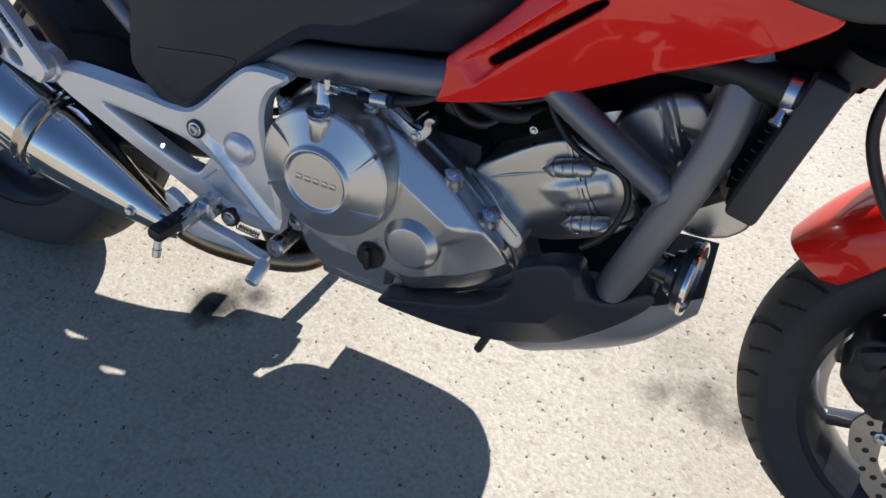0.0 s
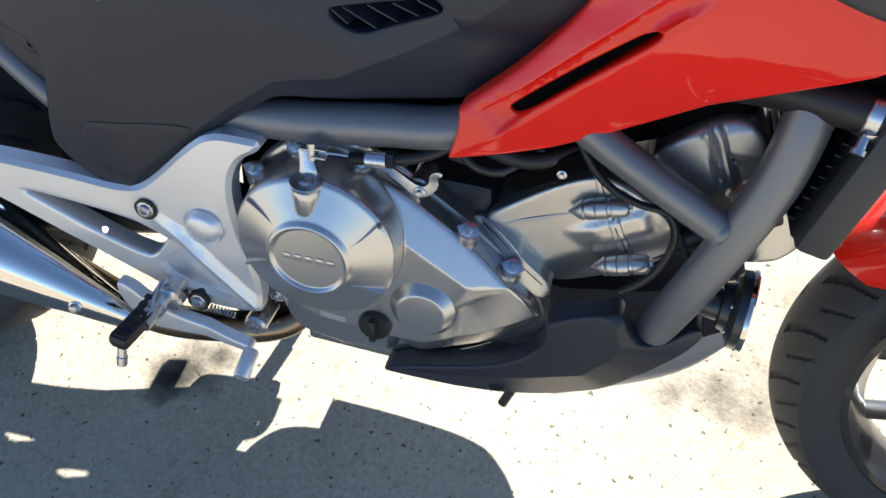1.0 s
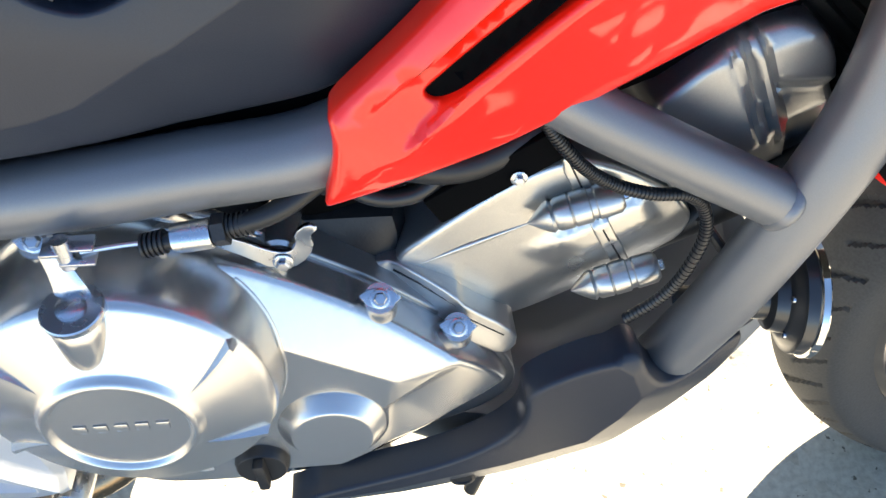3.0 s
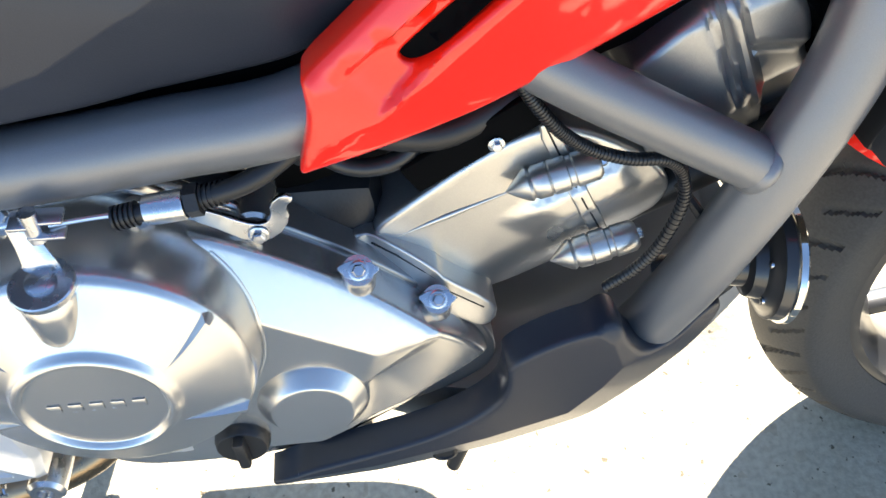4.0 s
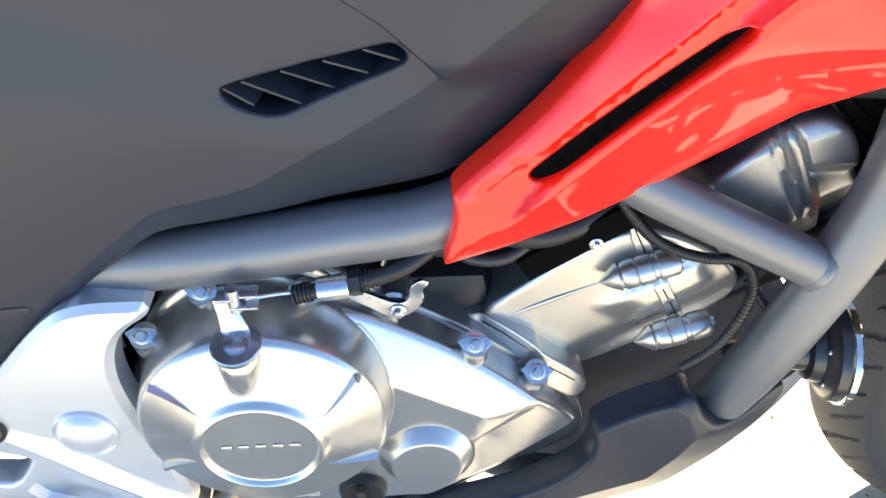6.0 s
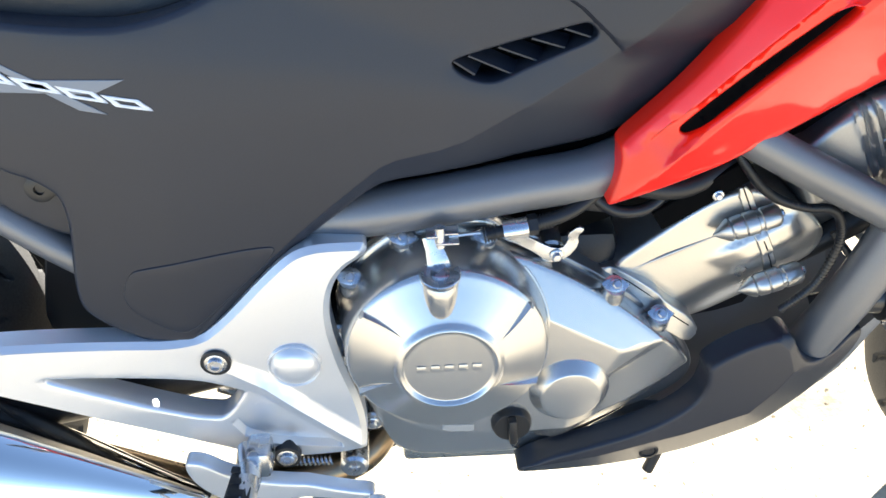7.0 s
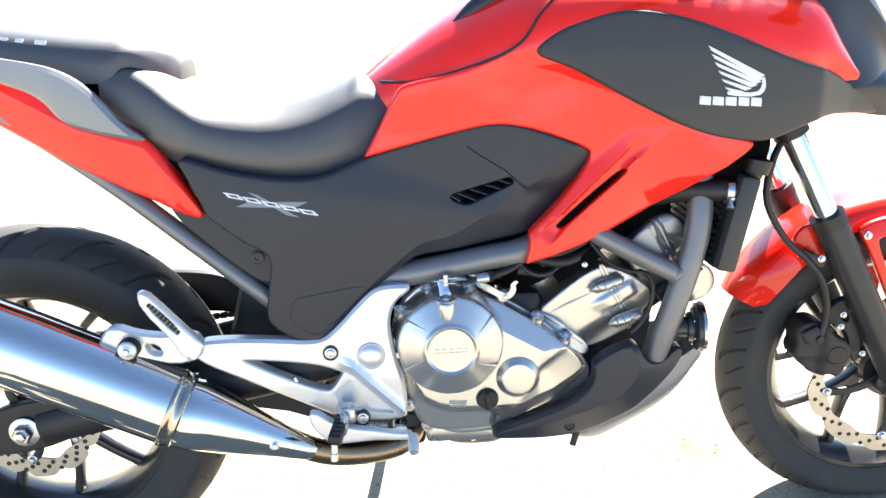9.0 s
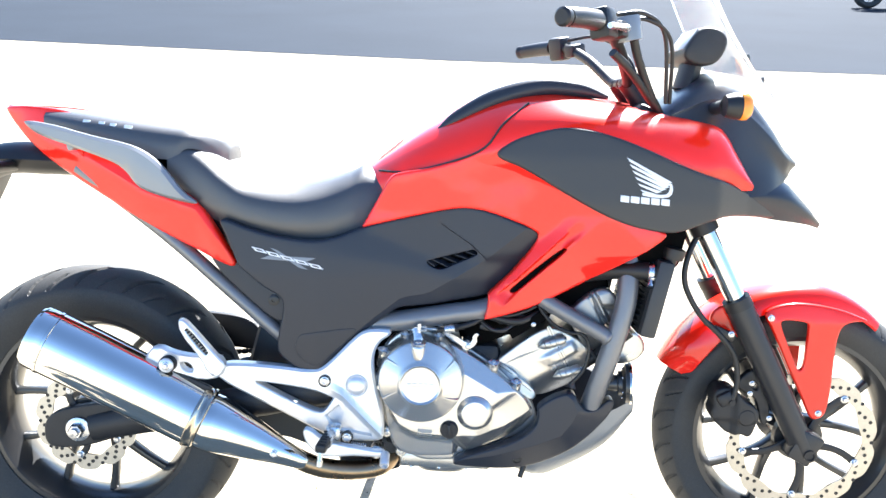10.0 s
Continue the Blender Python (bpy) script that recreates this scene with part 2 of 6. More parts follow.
def panel(outline, depth, thick=0.02, edge=0.008, step=0.014, holes=(), rounds=3, hole_edge=True, hole_radius=0.004, creases=(), chamfer=False):
    """A moulded sheet in the plane of the machine's side: outline and holes in (x, z), depth(x, z) its distance to the right of the
    middle plane, with edges rolled in over a radius (or cut at a slant), and a back at the given thickness. creases: lines along which
    the sheet folds sharply."""
    rim = even(rounded(outline, rounds), min(0.006, step * 0.6))
    cuts = [even(rounded(h, rounds), min(0.005, step * 0.5)) for h in holes]
    lo, hi = rim.min(0), rim.max(0)
    gx, gz = np.meshgrid(np.arange(lo[0], hi[0], step), np.arange(lo[1], hi[1], step))
    gx[::2] += step / 2
    grid = np.stack([gx.ravel(), gz.ravel()], 1)
    keep = within_outline(grid, rim) & (edge_distance(grid, rim) > edge + step * 0.3)
    for c in cuts:
        keep &= ~within_outline(grid, c) & (edge_distance(grid, c) > hole_radius + step * 0.3)
    folds = []
    for line in creases:
        q = np.array(line, float)
        for a, b in zip(q, q[1:]):
            n = max(1, int(math.ceil(np.linalg.norm(b - a) / 0.004)))
            way = (b - a) / (np.linalg.norm(b - a) + 1e-12)
            across = np.array((-way[1], way[0]))
            for k in range(n + 1):
                c = a + (b - a) * k / n
                folds += [c, c + across * 0.0011, c - across * 0.0011, c + across * 0.003, c - across * 0.003]
    if folds:
        folds = np.array(folds)
        near = np.sqrt(((grid[:, None] - folds[None]) ** 2).sum(2)).min(1)
        keep &= near > 0.0028
        ok = within_outline(folds, rim) & (edge_distance(folds, rim) > 0.0006)
        for c in cuts:
            ok &= ~within_outline(folds, c) & (edge_distance(folds, c) > 0.0006)
        folds = folds[ok]
    grid = np.concatenate([grid[keep], folds]) if len(folds) else grid[keep]
    # rings inside the edge, so that it rolls in smoothly
    rings = []
    for loop, sign in [(rim, 1)] + [(c, -1) for c in cuts]:
        nxt, prv = np.roll(loop, -1, axis=0), np.roll(loop, 1, axis=0)
        tang = nxt - prv
        tang /= np.linalg.norm(tang, axis=1)[:, None] + 1e-12
        side = np.stack([-tang[:, 1], tang[:, 0]], 1)
        width = edge if sign > 0 else hole_radius
        for share in (0.12, 0.35, 0.7, 1.0):
            for way in (side, -side):
                q = loop + way * width * share
                ok = within_outline(q, rim) & (edge_distance(q, rim) > width * share * 0.9)
                for c in cuts:
                    ok &= ~within_outline(q, c) & (edge_distance(q, c) > width * share * 0.9)
                rings.append(q[ok])
    pts = np.concatenate([rim] + cuts + rings + [grid])
    links, k = [], 0
    for loop in [rim] + cuts:
        n = len(loop)
        links += [(k + i, k + (i + 1) % n) for i in range(n)]
        k += n
    v2, _, tris, *_ = delaunay_2d_cdt([Vector(p) for p in pts], links, [], 0, 1e-5)
    v2 = np.array([tuple(v) for v in v2])
    tris = [t for t in tris if len(t) == 3]
    mid = np.array([v2[list(t)].mean(0) for t in tris])
    ok = within_outline(mid, rim)
    for c in cuts:
        ok &= ~within_outline(mid, c)
    tris = [t for t, o in zip(tris, ok) if o]
    d = edge_distance(v2, rim)
    s = 1 - np.clip(d / edge, 0, 1)
    roll = edge * s if chamfer else edge * (1 - np.sqrt(np.clip(1 - s * s, 0, 1)))
    if hole_edge:
        for c in cuts:
            s = 1 - np.clip(edge_distance(v2, c) / hole_radius, 0, 1)
            roll = np.maximum(roll, hole_radius * (1 - np.sqrt(np.clip(1 - s * s, 0, 1))))
    face_y = np.array([-depth(x, z) for x, z in v2]) + roll
    n = len(v2)
    verts = [(x, y, z) for (x, z), y in zip(v2, face_y)]
    back = [(x, -depth(x, z) + max(thick, edge * 1.05), z) for x, z in v2]
    count = {}
    for t in tris:
        for a, b in zip(t, t[1:] + t[:1]):
            count.setdefault((min(a, b), max(a, b)), []).append((a, b))
    faces = list(tris) + [(c + n, b + n, a + n) for a, b, c in tris]
    for used in count.values():
        if len(used) == 1:
            a, b = used[0]
            faces.append((a, b, b + n, a + n))
    return verts + back, faces


def step(v, lo, hi):
    """0 below lo, 1 above hi, straight between."""
    return max(0.0, min(1.0, (v - lo) / (hi - lo)))


def on_line(x, line):
    return float(np.interp(x, [p[0] for p in line], [p[1] for p in line]))


def off_polygon(x, z, poly):
    """How far a place lies outside an outline (negative inside)."""
    best, inside = 9.0, False
    for (ax_, az_), (bx_, bz_) in zip(poly, poly[1:] + poly[:1]):
        ux, uz = bx_ - ax_, bz_ - az_
        t = max(0.0, min(1.0, ((x - ax_) * ux + (z - az_) * uz) / (ux * ux + uz * uz + 1e-12)))
        best = min(best, math.hypot(x - ax_ - ux * t, z - az_ - uz * t))
        if (az_ > z) != (bz_ > z) and x < (bx_ - ax_) * (z - az_) / (bz_ - az_ + 1e-12) + ax_:
            inside = not inside
    return -best if inside else best


def spline(pts, per=8):
    """A smooth line through the points."""
    p = [np.array(q, float) for q in pts]
    p = [2 * p[0] - p[1]] + p + [2 * p[-1] - p[-2]]
    out = []
    for i in range(1, len(p) - 2):
        for k in range(per):
            t = k / per
            a, b, c, d = p[i - 1], p[i], p[i + 1], p[i + 2]
            out.append(0.5 * (2 * b + (c - a) * t + (2 * a - 5 * b + 4 * c - d) * t * t + (3 * b - a - 3 * c + d) * t**3))
    return out + [p[-2]]


def tube(pts, radius, segs=16, per=8, flat=1.0, up=(0, 1, 0), straight=False, caps=True):
    """A round (or flattened) bar along a line; radius is one number or one for each given point."""
    line = [np.array(q, float) for q in pts] if straight else spline(pts, per)
    if np.isscalar(radius):
        radii = [radius] * len(line)
    else:
        at = np.linspace(0, len(radius) - 1, len(line))
        radii = np.interp(at, range(len(radius)), radius)
    verts, faces = [], []
    for i, c in enumerate(line):
        t = line[min(i + 1, len(line) - 1)] - line[max(i - 1, 0)]
        t = t / np.linalg.norm(t)
        a = np.array(up, float) - t * np.dot(up, t)
        if np.linalg.norm(a) < 1e-3:
            a = np.array((1.0, 0, 0)) - t * t[0]
        a /= np.linalg.norm(a)
        b = np.cross(t, a)
        for k in range(segs):
            w = 2 * math.pi * k / segs
            verts.append(tuple(c + radii[i] * (flat * math.cos(w) * a + math.sin(w) * b)))
    for i in range(len(line) - 1):
        for k in range(segs):
            faces.append((i * segs + k, i * segs + (k + 1) % segs, (i + 1) * segs + (k + 1) % segs, (i + 1) * segs + k))
    if caps:
        faces.append(tuple(range(segs)))
        faces.append(tuple(range((len(line) - 1) * segs, len(line) * segs)))
    return verts, faces


def lathe(profile, segs=48, closed=False, centre=(0, 0, 0), m=None):
    """Turns (radius, out) round the y axis; out counts to the right of the machine (towards -y)."""
    verts, faces = [], []
    for r, h in profile:
        for k in range(segs):
            w = 2 * math.pi * k / segs
            verts.append((r * math.cos(w), -h, r * math.sin(w)))
    n = len(profile)
    for i in range(n if closed else n - 1):
        j = (i + 1) % n
        for k in range(segs):
            faces.append((i * segs + k, i * segs + (k + 1) % segs, j * segs + (k + 1) % segs, j * segs + k))
    if not closed:
        for i in (0, n - 1):
            if profile[i][0] > 1e-6:
                faces.append(tuple(range(i * segs, (i + 1) * segs)))
    shape = verts, faces
    if m is not None:
        shape = moved(shape, m)
    return moved(shape, Matrix.Translation(centre))


def block(size, bevel=0.003, m=None):
    """A box with bevelled edges round the origin."""
    bm = bmesh.new()
    bmesh.ops.create_cube(bm, size=1.0)
    bmesh.ops.scale(bm, vec=size, verts=bm.verts)
    bmesh.ops.bevel(bm, geom=list(bm.edges), offset=bevel, segments=2, affect="EDGES", profile=0.5)
    bm.verts.index_update()
    shape = [tuple(v.co) for v in bm.verts], [tuple(v.index for v in f.verts) for f in bm.faces]
    bm.free()
    return moved(shape, m) if m is not None else shape


def loft(rows, closed_ends=True):
    """A skin through rows of points, all of one length."""
    n, verts, faces = len(rows[0]), [], []
    for row in rows:
        verts += [tuple(p) for p in row]
    for i in range(len(rows) - 1):
        for k in range(n - 1):
            faces.append((i * n + k, i * n + k + 1, (i + 1) * n + k + 1, (i + 1) * n + k))
    if closed_ends:
        faces.append(tuple(range(n)))
        faces.append(tuple(range((len(rows) - 1) * n, len(rows) * n)))
    return verts, faces


def hull(stations, per=5, round_per=6):
    """A body, alike on both sides, from stations along x: (x, [(y, z), ...] from the top middle down the right side)."""
    xs = spline([(x, 0, 0) for x, _ in stations], per)
    m = len(stations[0][1])
    curves = [spline([(st[1][k][0], st[1][k][1], 0) for st in stations], per) for k in range(m)]
    rows = []
    for i, xx in enumerate(xs):
        half = spline([(c[i][0], c[i][1], 0) for c in curves], round_per)
        half[0][0] = 0.0
        right = [(xx[0], -y, z) for y, z, _ in half]
        left = [(xx[0], y, z) for y, z, _ in half[1:]]
        rows.append(left[::-1] + right)
    return loft(rows)


def frame_of(origin, axis):
    """A pose at origin whose -y axis (the way lathe() counts out) looks along axis."""
    return Matrix.Translation(origin) @ Vector(axis).normalized().to_track_quat("-Y", "Z").to_matrix().to_4x4()


BOLT = mesh_of("bolt", *joined(
    lathe([(0.0095, 0.0), (0.0095, 0.0015), (0.0078, 0.0022), (0.0062, 0.0024)], 20),
    lathe([(0.0062, 0.0022), (0.0062, 0.0066), (0.0050, 0.0078), (0.0, 0.0080)], 6)), smooth=False)
SOCKET_BOLT = mesh_of("bolt", *lathe([(0.0135, 0.0), (0.0135, 0.002), (0.0115, 0.0026), (0.0100, 0.0026), (0.0100, 0.0060), (0.0088, 0.0070), (0.0056, 0.0070), (0.0050, 0.0035), (0.0, 0.0035)], 24))
for me_, mat_ in ((BOLT, STEEL), (SOCKET_BOLT, STEEL)):
    me_.materials.append(mat_)


def bolt(parent, x, y, z, size=1.0, mesh=BOLT, axis=(0, -1, 0), name="bolt"):
    return part(name, mesh, None, parent, at=frame_of((x, y, z), axis) @ Matrix.Diagonal((size, size, size, 1)))


# ---- the ground ----
def sheet(name, corners, z, mat, label, category):
    ob = part(name, ([(x, y, z) for x, y in corners], [tuple(range(len(corners)))], False), mat, None)
    return tagged(ob, label, category, kind="structure")


sheet("ground", [(-400, -400), (400, -400), (400, 400), (-400, 400)], 0.0, CONCRETE, "pale worn concrete lot with small pits and oil stains", "ground")
sheet("road", [(-90, 24.5), (-4.76, 8.55), (0.8, 7.5), (5.5, 7.05), (90, 0.0), (120, 60), (-120, 60)], 0.004, ASPHALT, "grey asphalt lane beyond the concrete", "road")

# ---- the motorcycle ----
# Built upright: x ahead, y to its left, z up, rear axle over x = 0; the whole leans on its side stand.
LEAN = 12.0
bike = new("motorcycle")
bike.matrix_basis = pose(0, 0, 0, -LEAN, 0, 0)
tagged(bike, "red and black motorcycle leaning on its side stand on concrete", "motorcycle")

R_REAR, R_FRONT = 0.320, 0.303
REAR, FRONT = Vector((0.006, 0.0, R_REAR)), Vector((1.558, 0.0, R_FRONT))


def tyre_shape(r_out, r_rim, half, crown, grooves, way, segs=648):
    """A tyre with sloping grooves cut into its tread."""
    prof = []
    inner = half * 0.72
    for k in range(61):
        s = -1 + 2 * k / 60
        prof.append((r_out - crown * abs(s) ** 2.1, half * s * (1 - 0.02 * abs(s) ** 6), s))
    wall = [(r_rim + (r_out - crown - r_rim) * u, half * (1.0 - 0.10 * (1 - u) ** 2) * (0.86 + 0.14 * math.sin(math.pi * min(1, u * 0.62 + 0.0)) / math.sin(math.pi * 0.62)) , 9.0) for u in (0.85, 0.65, 0.45, 0.25, 0.1, 0.0)]
    full = [(r, -w, 9.0) for r, w, _ in wall[::-1]] + prof + [(r, w, 9.0) for r, w, _ in wall]
    full += [(r_rim - 0.002, inner * 0.9, 9.0), (r_rim - 0.002, -inner * 0.9, 9.0)]
    verts, faces = [], []
    for r, w, s in full:
        for k in range(segs):
            a = k / segs
            cut = 0.0
            if abs(s) < 1:
                u = (a * grooves + way * (1.1 * abs(s) - 0.45 * s * s) + (0.5 if s > 0 else 0.0)) % 1.0
                if 0.14 < abs(s) < 0.90 and abs(u - 0.5) < 0.055 * (1.1 - abs(s)) + 0.018:
                    cut = 0.0045
                u = (a * grooves + 0.50 + way * 0.75 * abs(s) + (0.5 if s > 0 else 0.0)) % 1.0
                if 0.52 < abs(s) < 0.95 and abs(u - 0.5) < 0.035:
                    cut = 0.0035
            verts.append(((r - cut) * math.cos(2 * math.pi * a), -w, (r - cut) * math.sin(2 * math.pi * a)))
    n = len(full)
    for i in range(n):
        j = (i + 1) % n
        for k in range(segs):
            faces.append((i * segs + k, i * segs + (k + 1) % segs, j * segs + (k + 1) % segs, j * segs + k))
    return verts, faces


def spoke_shape(r_in, r_out, half, width, splay=0.0, bow=0.010):
    """One cast spoke from hub to rim with a rounded ridge; splay carries its outer end sideways, as one prong of a fork."""
    rows = []
    for u in np.linspace(0, 1, 11):
        r = r_in + (r_out - r_in) * u
        side_way = splay * max(0.0, (u - 0.12) / 0.88) ** 1.35
        w = width * (1.0 - 0.30 * math.sin(math.pi * min(1.0, u * 0.9)))
        d = half * (1.0 - 0.25 * u)
        o = bow * math.sin(math.pi * u) + side_way
        ring = []
        for k in range(12):
            a = 2 * math.pi * k / 12
            ca, sa = math.cos(a), math.sin(a)
            ring.append((math.sqrt(max(0.0, r * r - 0.6 * side_way * side_way)), d * math.copysign(abs(ca) ** 0.6, ca), o + w * math.copysign(abs(sa) ** 0.6, sa)))
        rows.append(ring + [ring[0]])
    return loft(rows, closed_ends=False)


def disc_shape(r_out, r_in, thick, waves, depth, segs=144):
    """A wavy brake disc rotor."""
    verts, faces = [], []
    for side in (1, -1):
        for outer in (True, False):
            for k in range(segs):
                a = 2 * math.pi * k / segs
                r = (r_out - depth * (0.5 + 0.5 * math.cos(waves * a)) ** 4) if outer else r_in + depth * 0.6 * (0.5 + 0.5 * math.cos(waves * a))
                verts.append((r * math.cos(a), side * thick / 2, r * math.sin(a)))
    o1, i1, o2, i2 = 0, segs, 2 * segs, 3 * segs
    for k in range(segs):
        l = (k + 1) % segs
        faces += [(o1 + k, o1 + l, i1 + l, i1 + k), (o2 + k, i2 + k, i2 + l, o2 + l), (o1 + k, o2 + k, o2 + l, o1 + l), (i1 + k, i1 + l, i2 + l, i2 + k)]
    return verts, faces


HOLE = mesh_of("disc_hole", *lathe([(0.0042, 0.0), (0.0042, 0.0004), (0.0, 0.0004)], 12))
HOLE.materials.append(DARK_METAL)


def wheel(name, centre, r_out, r_rim, half, crown, grooves, hub_half, disc_r, disc_side, spin, way, label):
    hub = part(name, lathe([(0.052, -hub_half), (0.055, -hub_half * 0.8), (0.036, -hub_half * 0.5), (0.034, hub_half * 0.5), (0.055, hub_half * 0.8), (0.052, hub_half), (0.020, hub_half), (0.020, -hub_half)], 40, closed=True), RIM_BLACK, bike, label, at=Matrix.Translation(centre))
    part("tyre", tyre_shape(r_out, r_rim, half, crown, grooves, way), RUBBER, hub, "black rubber tyre with sloping grooves")
    rim_half = half * 0.74
    part("rim", lathe([(r_rim + 0.006, rim_half), (r_rim + 0.006, rim_half - 0.006), (r_rim - 0.008, rim_half - 0.012), (r_rim - 0.018, rim_half * 0.5), (r_rim - 0.022, 0.0), (r_rim - 0.018, -rim_half * 0.5), (r_rim - 0.008, -rim_half + 0.012), (r_rim + 0.006, -rim_half + 0.006), (r_rim + 0.006, -rim_half),
                        (r_rim - 0.010, -rim_half), (r_rim - 0.016, -rim_half + 0.008), (r_rim - 0.030, -rim_half * 0.35), (r_rim - 0.032, 0.0), (r_rim - 0.030, rim_half * 0.35), (r_rim - 0.016, rim_half - 0.008), (r_rim - 0.010, rim_half)], 96, closed=True), RIM_BLACK, hub)
    prongs = [mesh_of("spoke", *spoke_shape(0.036, r_rim - 0.018, 0.016, 0.0125, way_ * 0.066, 0.0)) for way_ in (-1, 1)]
    for prong in prongs:
        prong.materials.append(RIM_BLACK)
    for k in range(10):
        part("spoke", prongs[k % 2], None, hub, at=Matrix.Rotation(radians(spin + 54 + 72 * (k // 2) + (-3 if k % 2 else 3)), 4, "Y"))
    disc = part("brake_disc", disc_shape(disc_r, disc_r - 0.036, 0.0045, 10, 0.010), DISC_STEEL, hub, "wavy drilled steel brake disc", at=Matrix.Translation((0, disc_side, 0)))
    for k in range(60):
        a = 2 * math.pi * k / 60
        rr = disc_r - (0.011, 0.019, 0.026)[k % 3]
        part("disc_hole", HOLE, None, disc, at=Matrix.Translation((rr * math.cos(a), -0.0022, rr * math.sin(a))))
    carrier = spoke_shape(0.03, disc_r - 0.030, 0.004, 0.011)
    carrier_mesh = mesh_of("disc_carrier", *carrier)
    carrier_mesh.materials.append(DARK_METAL)
    for k in range(5):
        turn = Matrix.Rotation(radians(spin + 18 + 72 * k), 4, "Y")
        part("disc_carrier", carrier_mesh, None, hub, at=Matrix.Translation((0, disc_side, 0)) @ turn)
        tip = turn @ Vector((disc_r - 0.034, 0, 0))
        bolt(hub, tip.x, disc_side - 0.003, tip.z, 0.9)
    return hub


rear_wheel = wheel("rear_wheel", REAR + Vector((0.004, 0, 0.004)), R_REAR + 0.007, 0.226, 0.082, 0.037, 18, 0.085, 0.110, -0.088, 12, -1, "black cast rear wheel behind the exhaust")
front_wheel = wheel("front_wheel", FRONT, R_FRONT + 0.003, 0.225, 0.060, 0.034, 22, 0.065, 0.162, -0.078, 4, 1, "black cast front wheel with a drilled disc")

# --- frame tubes, both sides
for side, name in ((-1, "frame_tube"), (1, "frame_tube")):
    def s(pts):
        return [(x, side * y, z) for x, y, z in pts]
    main = part(name, tube(s([(0.55, 0.095, 0.540), (0.62, 0.112, 0.559), (0.70, 0.124, 0.5735), (0.79, 0.128, 0.589), (0.866, 0.126, 0.6025), (0.95, 0.104, 0.640), (1.10, 0.085, 0.722), (1.25, 0.05, 0.80)]), 0.0210, 24), FRAME_BLACK, bike, "satin black steel frame tube")
    part("brace_tube", tube(s([(0.935, 0.118, 0.648), (1.002, 0.127, 0.608), (1.114, 0.128, 0.546)]), 0.0165, 20), FRAME_BLACK, main)
    part("down_tube", tube(s([(1.158, 0.070, 0.770), (1.158, 0.098, 0.720), (1.154, 0.115, 0.664), (1.148, 0.123, 0.608), (1.133, 0.126, 0.550), (1.109, 0.122, 0.465), (1.089, 0.111, 0.395), (1.078, 0.100, 0.355)]), 0.0212, 24), FRAME_BLACK, main)
    part("weld_bead", lathe([(0.0165, 0.0), (0.0185, 0.003), (0.0182, 0.006), (0.0165, 0.009)], 24, m=frame_of((1.117, side * 0.128, 0.5445), (-0.87, 0, 0.49))), FRAME_BLACK, main)
    part("seat_rail", tube(s([(0.02, 0.075, 0.87), (0.20, 0.105, 0.745), (0.33, 0.118, 0.635), (0.42, 0.124, 0.556), (0.48, 0.115, 0.50)]), 0.0150, 20), FRAME_BLACK, main)

# --- swing arm
for side in (-1, 1):
    arm = part("swing_arm", tube([(0.62, side * 0.10, 0.43), (0.40, side * 0.115, 0.392), (0.18, side * 0.112, 0.350), (0.03, side * 0.108, 0.318)], [0.034, 0.036, 0.034, 0.030], 16, flat=0.55), DARK_METAL, bike, "black steel swing arm")
    part("axle_plate", panel([(-0.075, 0.290), (-0.065, 0.350), (0.02, 0.372), (0.16, 0.385), (0.18, 0.345), (0.05, 0.282), (-0.05, 0.268)], lambda x, z: 0.112, 0.018, 0.004) if side < 0 else flipped(panel([(-0.075, 0.290), (-0.065, 0.350), (0.02, 0.372), (0.16, 0.385), (0.18, 0.345), (0.05, 0.282), (-0.05, 0.268)], lambda x, z: 0.112, 0.018, 0.004)), DARK_METAL, arm)
axle = part("rear_axle_nut", joined(lathe([(0.026, 0.0), (0.026, 0.004), (0.018, 0.006)], 28), lathe([(0.0165, 0.005), (0.0165, 0.016), (0.014, 0.019), (0.010, 0.019), (0.009, 0.026), (0.0, 0.027)], 6)), STEEL, bike, "zinc axle nut", at=Matrix.Translation((0.004, -0.114, 0.317)))

# --- crankcase and clutch cover
LOW_FOLD = [(0.655, 0.430), (0.671, 0.387), (0.688, 0.358), (0.710, 0.345), (0.732, 0.338), (0.797, 0.333), (0.849, 0.334), (0.906, 0.350), (0.949, 0.375), (0.975, 0.396)]
HIGH_FOLD = [(0.7666, 0.531), (0.800, 0.518), (0.850, 0.497), (0.900, 0.468), (0.940, 0.436)]
FACE_FOLD = [(0.800, 0.480), (0.8305, 0.462), (0.860, 0.4445), (0.887, 0.428)]


